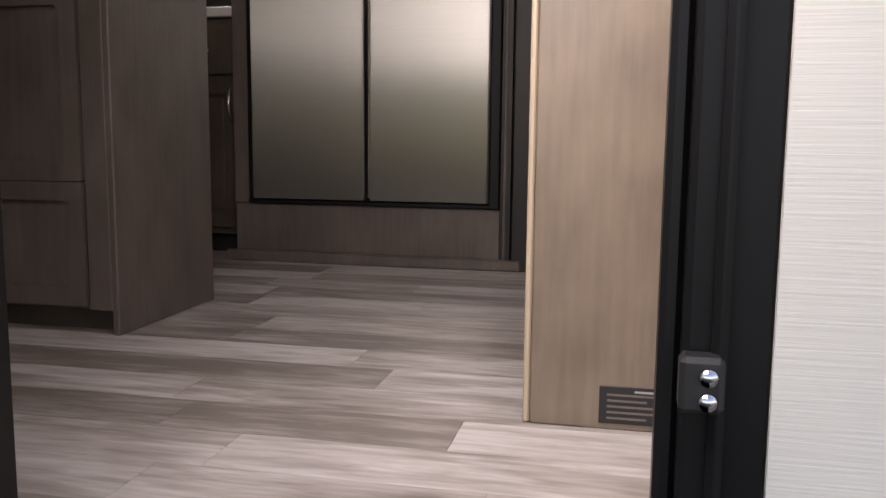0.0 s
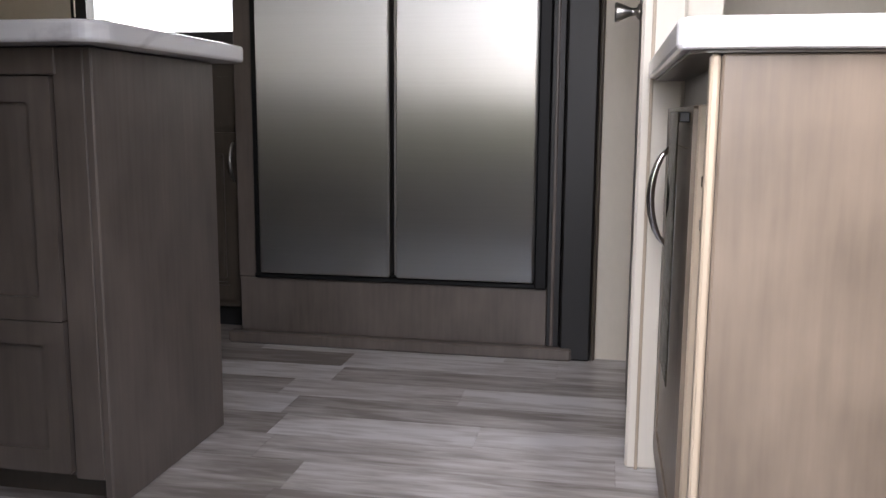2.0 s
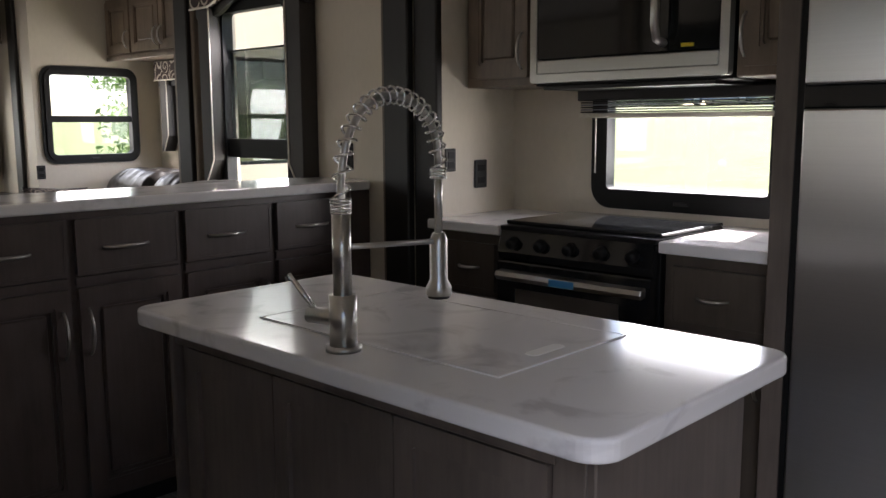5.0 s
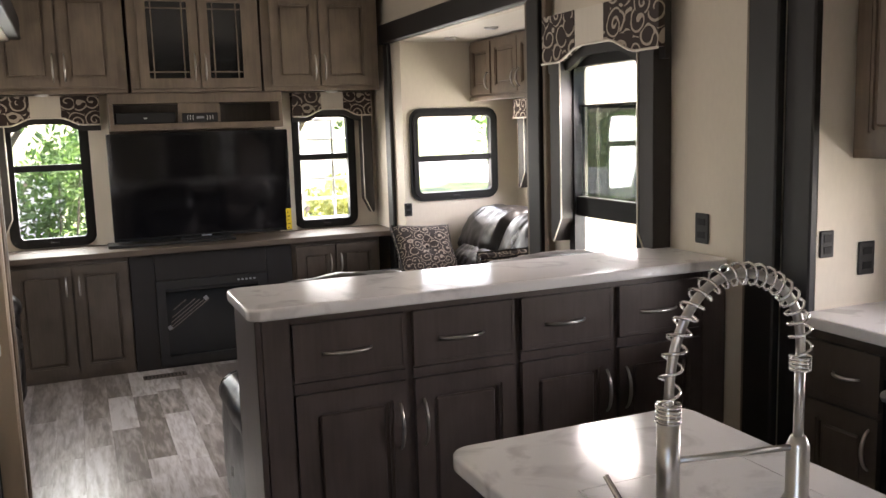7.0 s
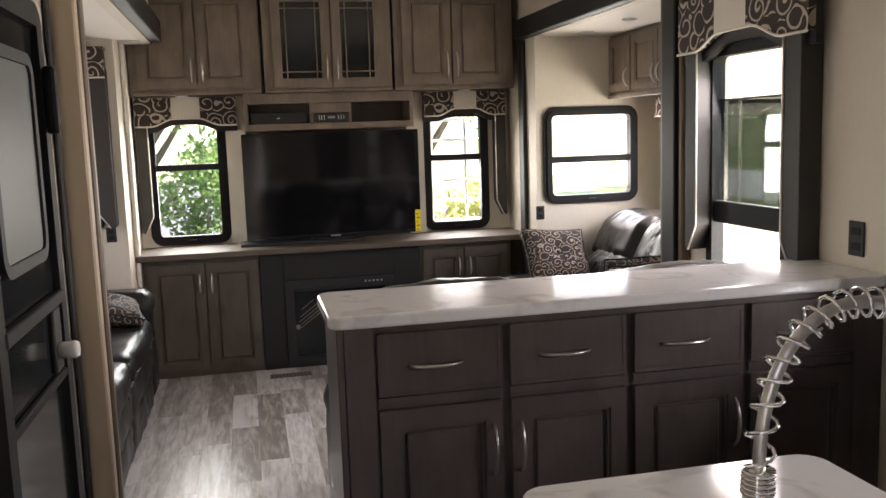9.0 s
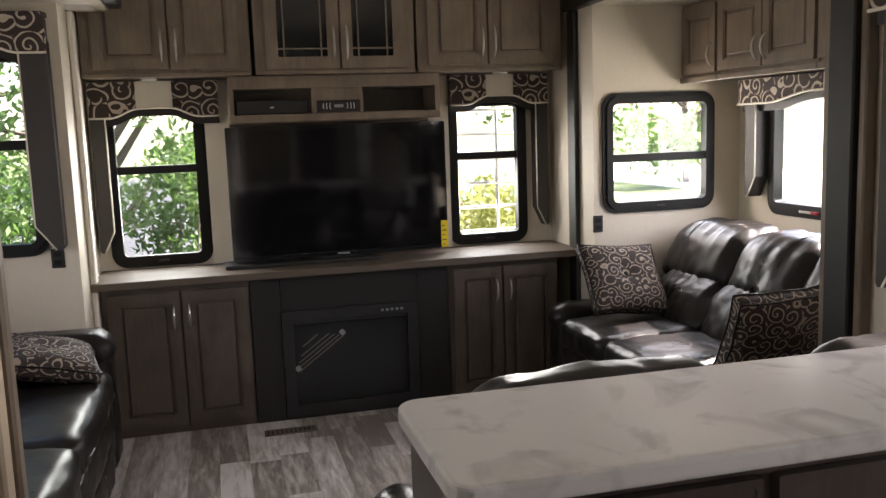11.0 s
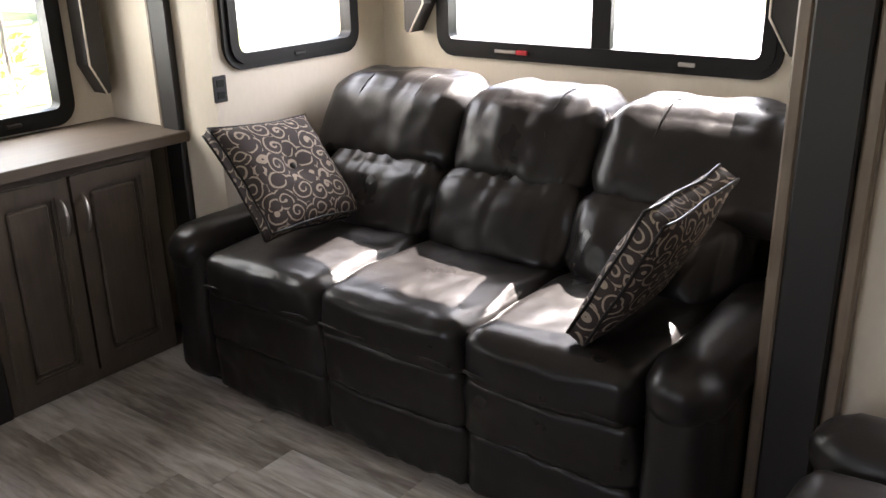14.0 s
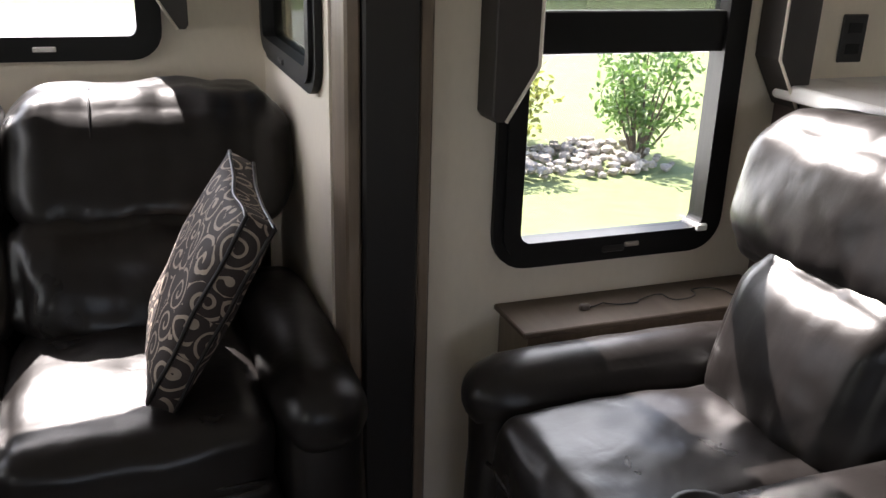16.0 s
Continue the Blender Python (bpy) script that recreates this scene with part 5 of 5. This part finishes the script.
    part("display", box(-6.8878, -6.886, 2.00, 2.05, 1.716, 1.732), M["grey_print"], a)
    for sgn in (1, -1):
        for k in range(3):
            pts = [(-6.8868, 2.025 + sgn * (0.042 + k * 0.018 + 0.008 * math.cos(q)), 1.724 + 0.018 * math.sin(q)) for q in [radians(-60 + 20 * j) for j in range(7)]]
            part("speaker_mark", tube(pts, 0.0022, 5), M["paper"], a, "curved pale mark")
    for y0, y1 in ((1.30, 1.434), (2.606, 2.73)):
        solo("wall_panel", box(-7.214, -7.19, y0, y1, 0.852, 1.894), M["panel"], "plain cream wall panel beside the television", "wall", kind="structure")
    solo("television_back_panel", box(-7.214, -7.192, 1.437, 2.603, 0.852, 1.644), M["wood_dark"], "dark panel behind the television", "panel")
    tv = thing("television", (-6.98, 2.03, 0.851), "large black flat television on a low stand", "television")
    part("case", box(-7.03, -6.985, 1.405, 2.645, 0.885, 1.625, 0.006, 2), M["rubber"], tv)
    part("bezel", ring_frame(1.405, 2.645, 0.885, 1.625, 0.008, 0.016, "x", -6.984, -6.972, 2), M["glass_black"], tv, "thin glossy bezel")
    sc = part("screen", box(-6.9838, -6.978, 1.422, 2.628, 0.905, 1.608), M["screen"], tv, "glossy dark screen")
    part("badge", box(-6.9715, -6.970, 1.99, 2.06, 0.889, 0.898), M["grey_print"], tv)
    part("stand", box(-7.10, -6.90, 1.36, 2.22, 0.851, 0.872, 0.006, 2), M["rubber"], tv, "low black stand")
    part("neck", box(-7.03, -6.99, 1.85, 2.2, 0.872, 0.90), M["rubber"], tv)
    lab = part("energy_label", box(-6.972, -6.9695, 2.605, 2.645, 0.888, 1.045), M["yellow"], tv, "yellow energy label")
    for k in range(5):
        part("print_bar", box(-6.9694, -6.9688, 2.612, 2.625 + 0.01 * (k % 2), 0.90 + k * 0.028, 0.906 + k * 0.028), M["rubber"], lab)
    v = thing("floor_vent", (-6.60, 1.64, 0.0), "brown slotted metal vent set in the floor", "vent")
    part("frame", box(-6.645, -6.555, 1.50, 1.78, 0.0005, 0.006, 0.002), M["vent"], v)
    for k in range(11):
        part("slat", box(-6.63, -6.57, 1.515 + k * 0.024, 1.522 + k * 0.024, 0.006, 0.009), M["rubber"], v)


media_wall()
window_unit("window_2", "x", X_REAR, 1, LW, "black-framed rear window beside the television", rail=1.385, width=0.055)
window_unit("window_3", "x", X_REAR, 1, MW, "black-framed rear window with a ladder outside", rail=1.385, width=0.055)
valance("x", X_REAR, 1, 0.700, 1.385, 1.700, 1.893, 0.10, (True, False), 0.96)
valance("x", X_REAR, 1, 2.730, 3.350, 1.720, 1.893, 0.10, (False, True), 0.96)
window_unit("window_4", "x", -6.57, 1, SW, "black-framed window at the end of the slide-out", rail=1.355, width=0.05)
window_unit("window_5", "x", -4.60, -1, SW2, "tinted black-framed window at the end of the slide-out", width=0.05, glass="glass_tint")
big = window_unit("window_6", "y", 4.33, -1, BW, "wide black-framed window over the sofa", mullion=-5.535, width=0.058, latch=False)
part("latch", box(-5.98, -5.88, 4.295, 4.315, 1.075, 1.088, 0.003), M["nickel"], big)
part("latch_tip", box(-5.88, -5.83, 4.290, 4.318, 1.073, 1.090, 0.003), M["red"], big, "red latch tip")
part("latch", box(-5.23, -5.17, 4.295, 4.315, 1.075, 1.090, 0.003), M["nickel"], big)
valance("y", 4.33, -1, -6.44, -4.76, 1.66, 1.79, 0.10, (True, True), 1.14, split=(0.42, 0.58), arch=0.05, legw=0.10, leg_in=(0.06, 0.06))
w3 = window_unit("window_7", "y", 3.40, -1, W3, "tall black-framed window beside the bar", rail=1.172, rail_high=0.092, width=0.055)
sm = part("insect_screen", box(-4.18, -3.68, 3.412, 3.414, 1.262, 1.685), M["screen_mesh"], w3, "fine grey insect screen")
sm.visible_shadow = False
part("screen_bar", box(-4.18, -3.68, 3.411, 3.416, 1.685, 1.693), M["black"], w3)
part("pull", box(-3.90, -3.86, 3.366, 3.384, 0.712, 0.724, 0.003), M["nickel"], w3, "small bright pull")
part("vent_tab", box(-3.70, -3.67, 3.362, 3.386, 0.735, 0.752, 0.003), M["white"], w3, "small white tab")
valance("y", 3.40, -1, -4.345, -3.44, 1.895, 2.11, 0.10, (True, True), 1.045, split=(0.32, 0.58), arch=0.06, legw=0.10, leg_in=(0.055, 0.04))
window_unit("window_8", "x", -6.50, 1, LS, "black-framed window at the end of the slide-out", rail=1.55, width=0.05)
valance("x", -6.50, 1, -0.12, 0.635, 1.99, 2.17, 0.10, (False, True), 1.08, legw=0.12)
window_unit("window_9", "y", -0.28, 1, LB, "black-framed window behind the loveseat", mullion=-5.05)
outlet("x", -6.57, 1, 3.42, 1.013, 0.06, 0.095)
outlet("x", -6.50, 1, 0.585, 1.030, 0.06, 0.095)

for i, (x0, x1) in enumerate(((-6.565, -6.19), (-6.185, -5.40), (-5.395, -4.605))):
    c = thing("slide_upper_cabinet", ((x0 + x1) / 2, 4.1, 1.79), "greige wood overhead cabinet above the sofa", "cabinet", "overhead cabinets above the sofa")
    part("body", box(x0, x1, 3.95, 4.325, 1.80, 2.215, 0.003), M["wood"], c)
    part("bottom_rail", box(x0, x1, 3.935, 3.95, 1.785, 1.815, 0.002), M["wood"], c)
    m_ = (x0 + x1) / 2
    if i == 0:
        cab_door(c, "y", 3.949, -1, x0 + 0.03, x1 - 0.01, 1.83, 2.19, "wood", (x1 - 0.04, 1.86, 1.98))
    else:
        cab_door(c, "y", 3.949, -1, x0 + 0.01, m_ - 0.005, 1.83, 2.19, "wood", (m_ - 0.035, 1.86, 1.98))
        cab_door(c, "y", 3.949, -1, m_ + 0.005, x1 - 0.01, 1.83, 2.19, "wood", (m_ + 0.035, 1.86, 1.98))


def puck(x, y, z):
    p = thing("ceiling_light", (x, y, z), "small round white puck light, switched off", "ceiling light", "puck lights")
    part("ring", tube([(x, y, z), (x, y, z - 0.010)], [0.045, 0.042], 24), M["white"], p, "", True)
    part("lens", tube([(x, y, z - 0.010), (x, y, z - 0.014)], [0.034, 0.028], 20), M["paper"], p, "", True)


for q in ((-6.30, 3.68, 2.22), (-5.66, 3.68, 2.22), (-4.98, 3.68, 2.22), (-7.05, 1.03, 1.8995), (-7.05, 3.02, 1.8995)):
    puck(*q)

# ---- living room: seats ----
recliner_sofa("sofa", "-y", 3.085, [(-6.355, -5.822), (-5.822, -5.290), (-5.290, -4.790)], [(-6.555, -6.362), (-4.785, -4.605)], "dark brown leather three-seat reclining sofa in the slide-out", top=1.02, lumbar=(0.50, 0.80))
recliner_sofa("theatre_seat", "-x", -4.39, [(1.86, 2.34), (2.60, 3.03)], [(1.69, 1.85), (3.035, 3.20)], "dark brown leather reclining loveseat with console behind the bar", console=(2.345, 2.595), depth=0.88, top=1.085, head=(0.56, 0.80), lumbar=(0.46, 0.74), lean=0.28, fold=0.010)
recliner_sofa("loveseat", "+y", 0.82, [(-6.20, -5.20), (-5.20, -4.20)], [(-6.44, -6.21), (-4.19, -3.95)], "dark brown leather loveseat in the slide-out", depth=1.0, top=1.0, arm_z=0.70)
pillow("pillow", pose(-6.264, 3.423, 0.745, -44.2, 3.6, 88.1), 0.43, 0.15, "dark damask scatter cushion with pale scrolls on the sofa", 1)
pillow("pillow", pose(-4.884, 3.37, 0.750, 29, -3, 87), 0.41, 0.12, "dark damask scatter cushion leaning on the sofa arm", 2, False, 0.45)
pillow("pillow", pose(-6.08, 0.57, 0.645, 76, 6, 10), 0.42, 0.14, "dark damask scatter cushion lying on the loveseat", 3)
pillow("pillow", pose(-4.35, 0.46, 0.72, 20, 10, -60), 0.42, 0.14, "dark damask scatter cushion lying on the loveseat", 4)

ld = thing("window_ledge", (-3.85, 3.33, 0.0), "narrow greige ledge between the seat and the window wall", "shelf")
part("top", box(-4.225, -3.52, 3.225, 3.397, 0.575, 0.590, 0.003), M["wood_top"], ld)
part("front", box(-4.21, -3.53, 3.235, 3.395, 0.0, 0.574, 0.002), M["wood"], ld)
cw = thing("coiled_wire", (-3.85, 3.31, 0.591), "thin dark wire lying loose on the ledge", "cable")
wp = []
for i in range(60):
    a = i * 0.33
    wp.append((-4.02 + 0.0075 * i + 0.012 * math.sin(a * 1.7), 3.305 + 0.03 * math.sin(a) * (0.2 + i / 60), 0.594 + 0.004 * abs(math.sin(a * 0.9))))
part("wire", tube(wp, 0.0018, 5), M["rubber"], cw, "", True)
part("plug", box(-4.045, -4.02, 3.298, 3.312, 0.5905, 0.605, 0.003), M["vent"], cw)

# ---- outside ----
solo("ground", box(-400, 400, -400, 400, GROUND - 0.2, GROUND), M["grass"], "mown grass round the camper reaching the horizon", "grass", kind="structure", base=(0, 0, GROUND))
solo("road", box(-400, 400, 18.0, 28.0, GROUND, GROUND + 0.012), M["gravel"], "pale gravel road across the grass", "road", kind="structure")
solo("pavement", box(-14, 12, 0.8, 5.2, GROUND, GROUND + 0.02), M["gravel"], "pale gravel stand under the camper", "gravel", kind="structure")
solo("pavement_lot", box(-60, 60, -70.0, 0.78, GROUND, GROUND + 0.016), M["asphalt"], "worn dark asphalt lot before the entry", "asphalt", kind="structure")


def leaves(rng, centres, radius, count, size, bm, flat=0.7):
    for _ in range(count):
        c = rng.choice(centres)
        d = Vector((rng.gauss(0, 1), rng.gauss(0, 1), rng.gauss(0, 1)))
        d = d.normalized() * radius * rng.random() ** 0.5
        d.z *= flat
        p = Vector(c) + d
        n = Vector((rng.gauss(0, 1), rng.gauss(0, 1), rng.gauss(0.6, 1))).normalized()
        u = n.orthogonal().normalized()
        v = n.cross(u)
        a = rng.random() * 6.28
        u, v = u * math.cos(a) + v * math.sin(a), v * math.cos(a) - u * math.sin(a)
        s = size * (0.6 + 0.8 * rng.random())
        vs = [bm.verts.new(p + q) for q in (-u * s, v * s * 0.45 + n * s * 0.1, u * s, -v * s * 0.45 + n * s * 0.1)]
        bm.faces.new(vs)


def tree(at, height, spread, count, leaf, m, seed, label, name="tree", low=0.3):
    rng = random.Random(seed)
    t = thing(name, at, label, "tree", "trees outside")
    base = Vector(at)
    tr = tube([base + Vector((0.03 * i * math.sin(i + seed), 0.03 * i * math.cos(i * 1.3), height * 0.92 * i / 6)) for i in range(7)], [0.035 * height * (1 - 0.14 * i) * 0.55 for i in range(7)], 8)
    centres = []
    for k in range(22):
        a, hh = rng.random() * 6.28, low + (1 - low) * rng.random()
        reach = spread * (0.35 + 0.65 * rng.random()) * (1.1 - 0.6 * hh)
        c = base + Vector((math.cos(a) * reach, math.sin(a) * reach, height * hh))
        centres.append(c)
        root = base + Vector((0, 0, height * hh * 0.75))
        merge(tr, tube([root, root.lerp(c, 0.5) + Vector((0, 0, 0.05 * height)), c], [0.010 * height, 0.006 * height, 0.002 * height], 5))
    part("trunk", tr, M["bark"], t)
    bm = bmesh.new()
    leaves(rng, centres, spread * 0.36, count, leaf, bm)
    part("crown", bm, M[m], t)
    return t


def shrub(at, r, h, count, leaf, m, seed, label):
    rng = random.Random(seed)
    t = thing("shrub", at, label, "shrub", "shrubs outside")
    base = Vector(at)
    centres, st = [], bmesh.new()
    for k in range(18):
        a = rng.random() * 6.28
        c = base + Vector((math.cos(a) * r * rng.random(), math.sin(a) * r * rng.random(), h * (0.12 + 0.75 * rng.random())))
        centres.append(c)
        merge(st, tube([base + Vector((0.04 * math.cos(a), 0.04 * math.sin(a), 0)), c], [0.02, 0.006], 5))
    part("stems", st, M["bark"], t)
    bm = bmesh.new()
    leaves(rng, centres, r * 0.45, count, leaf, bm, 0.9)
    part("crown", bm, M[m], t)
    return t


solo("meadow", prism([(30.0, GROUND - 0.05), (50.0, 2.33), (112.0, 3.6), (400.0, 3.6), (400.0, GROUND - 0.1)], "x", -400, 400), M["grass"], "sunlit meadow rising to the tree line", "grass", kind="structure")
# near the rear windows
tree((-10.6, 0.4, GROUND), 4.6, 1.9, 9000, 0.045, "leaf", 3, "leafy green tree close behind the camper", low=0.2)
tree((-12.2, -1.6, GROUND), 5.4, 2.3, 7000, 0.055, "leaf", 5, "leafy green tree close behind the camper", low=0.2)
shrub((-9.3, 0.3, GROUND), 0.7, 1.9, 3200, 0.04, "leaf", 11, "dense green shrub behind the camper")
tree((-12.0, 3.7, GROUND), 6.0, 1.5, 7000, 0.045, "needle", 7, "pine tree with drooping branches behind the camper", low=0.12)
shrub((-10.3, 3.9, GROUND), 0.75, 2.1, 3000, 0.045, "leaf_yellow", 8, "sunlit yellow-green shrub behind the camper")
shrub((-9.6, 0.95, GROUND), 0.72, 2.75, 5200, 0.042, "leaf", 14, "dense green shrub behind the camper")
shrub((-9.9, -0.6, GROUND), 1.0, 2.6, 4200, 0.045, "leaf", 12, "dense green shrub behind the camper")
shrub((-10.3, 1.4, GROUND), 0.9, 2.9, 3800, 0.045, "leaf", 13, "dense green shrub behind the camper")
tree((-34.0, 20.0, GROUND), 8.5, 3.4, 2600, 0.16, "leaf", 9, "green tree standing beyond the camper", low=0.12)
tree((-12.0, -4.2, GROUND), 6.0, 2.6, 3600, 0.10, "leaf", 10, "green tree standing beside the camper", low=0.12)
# by the side window
for i, (x, y, r, h, m_) in enumerate(((-1.55, 10.3, 0.55, 1.15, "leaf_yellow"), (0.35, 9.9, 0.60, 1.45, "leaf"), (-0.9, 11.0, 0.6, 1.15, "leaf_yellow"), (-2.3, 10.9, 0.5, 1.0, "leaf_yellow"))):
    shrub((x, y, GROUND), r, h, 1700, 0.045, m_, 20 + i, "sunlit leafy shrub in a rock bed")
rng = random.Random(4)
rock_meshes = []
for k in range(6):
    b = bmesh.new()
    bmesh.ops.create_icosphere(b, subdivisions=1, radius=1.0)
    for v in b.verts:
        v.co *= 0.7 + 0.5 * rng.random()
        v.co.z *= 0.7
    me = bpy.data.meshes.new("rock")
    b.to_mesh(me)
    b.free()
    me.materials.append(M["rock"])
    rock_meshes.append(me)
bed = thing("rock_bed", (-0.75, 9.75, GROUND), "bed of loose grey stones on the grass", "rocks")
for i in range(280):
    ob = new("stone", rng.choice(rock_meshes))
    ob.parent = bed
    s_ = 0.03 + 0.055 * rng.random()
    ob.location = (rng.uniform(-1.0, 1.2), rng.uniform(-0.45, 0.75), s_ * 0.4 + 0.10 * rng.random())
    ob.scale = (s_, s_, s_)
    ob.rotation_euler = (0, 0, rng.random() * 6.28)
# far tree line across the meadow, haze painted in as pale leaf colour
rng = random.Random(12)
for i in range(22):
    tree((-112 + i * 7.5 + rng.uniform(-2, 2), 116 + rng.uniform(-4, 8), 3.55), 5.5 + 2.5 * rng.random() + max(0.0, 3.5 - 0.35 * i), 6.0, 2400, 0.80, "leaf_hazed", 40 + i, "far tree beyond the meadow, its green paled for haze", low=0.05)



def parked_car(at):
    """A parked estate car seen across the grass, its nose along +x."""
    x, y, z = at
    c = thing("parked_car", at, "blue-grey estate car parked across the meadow", "car")
    body = [(-2.35, 0.30), (2.30, 0.30), (2.38, 0.62), (2.25, 0.86), (1.25, 0.98), (-2.30, 1.02), (-2.40, 0.70)]
    part("body", prism([(x + a, z + b) for a, b in body], "y", y - 0.90, y + 0.90, 0.06, 2), M["car_paint"], c, "blue-grey painted body")
    cabin = [(-2.20, 1.00), (1.20, 0.96), (0.45, 1.55), (-1.75, 1.60), (-2.10, 1.45)]
    part("roof", prism([(x + a, z + b) for a, b in cabin], "y", y - 0.76, y + 0.76, 0.05, 2), M["car_paint"], c)
    for a0, a1 in ((-1.95, -1.05), (-0.98, -0.12), (-0.05, 0.62)):
        top1 = a1 - 0.30 if a1 > 0.5 else a1
        part("side_window", prism([(x + a0, z + 1.05), (x + a1, z + 1.05), (x + top1, z + 1.46), (x + a0, z + 1.46)], "y", y - 0.775, y - 0.762), M["glass_black"], c, "dark side window")
    for a in (-1.45, 1.50):
        for sy in (-0.90, 0.78):
            wh = part("wheel", tube([(x + a, y + sy, z + 0.33), (x + a, y + sy + 0.14, z + 0.33)], 0.33, 18), M["rubber"], c, "", True)
            part("rim", tube([(x + a, y + sy - 0.012, z + 0.33), (x + a, y + sy + 0.02, z + 0.33)], 0.20, 14), M["nickel"], wh, "bright wheel rim", True)


parked_car((-24.9, 52.0, 2.37))

# ladder on the rear wall, outside
la = thing("rear_ladder", (-7.42, 2.95, 0.0), "bright metal ladder fixed to the rear of the camper", "ladder")
for y in (2.83, 3.10):
    part("rail", tube([(-7.40, y, 0.3), (-7.40, y, 2.45)], 0.0125, 10), M["nickel"], la, "", True)
for k in range(9):
    part("rung", tube([(-7.40, 2.79, 0.45 + k * 0.155), (-7.40, 3.22, 0.45 + k * 0.155)], 0.011, 10), M["nickel"], la, "", True)
for z in (0.5, 2.2):
    part("bracket", boxes((-7.40, -7.281, 2.82, 2.84, z, z + 0.02), (-7.40, -7.281, 3.09, 3.11, z, z + 0.02)), M["nickel"], la)

# ---- floor planks ----
ROW, JOINT = 0.145, 0.0008
rng = random.Random(9)
plank_mesh = None
b = box(0.0, 1.0, 0.0, ROW - JOINT, 0.0, 0.003)
plank_mesh = bpy.data.meshes.new("plank")
b.to_mesh(plank_mesh)
b.free()
plank_mesh.materials.append(M["plank"])
count = 0
y = 0.685
while y < 3.40:
    x = -6.80 - rng.random() * 0.8
    while x < 0.262:
        ln = rng.choice((0.5, 0.65, 0.8, 1.0))
        x0, x1 = max(x, -6.80), min(x + ln, 0.262 if y < 1.6 else -0.02)
        if y < 0.87 and x1 > -3.57 and not (x0 > -3.57):
            x1 = -3.57
        if x1 - x0 > 0.05 and not (y < 0.82 and x0 >= -3.57):
            ob = new("plank", plank_mesh)
            ob.parent = floor
            ob.location = (x0, y, 0.0)
            ob.scale = (x1 - x0 - JOINT, 1, 1)
            count += 1
        x += ln
    y += ROW
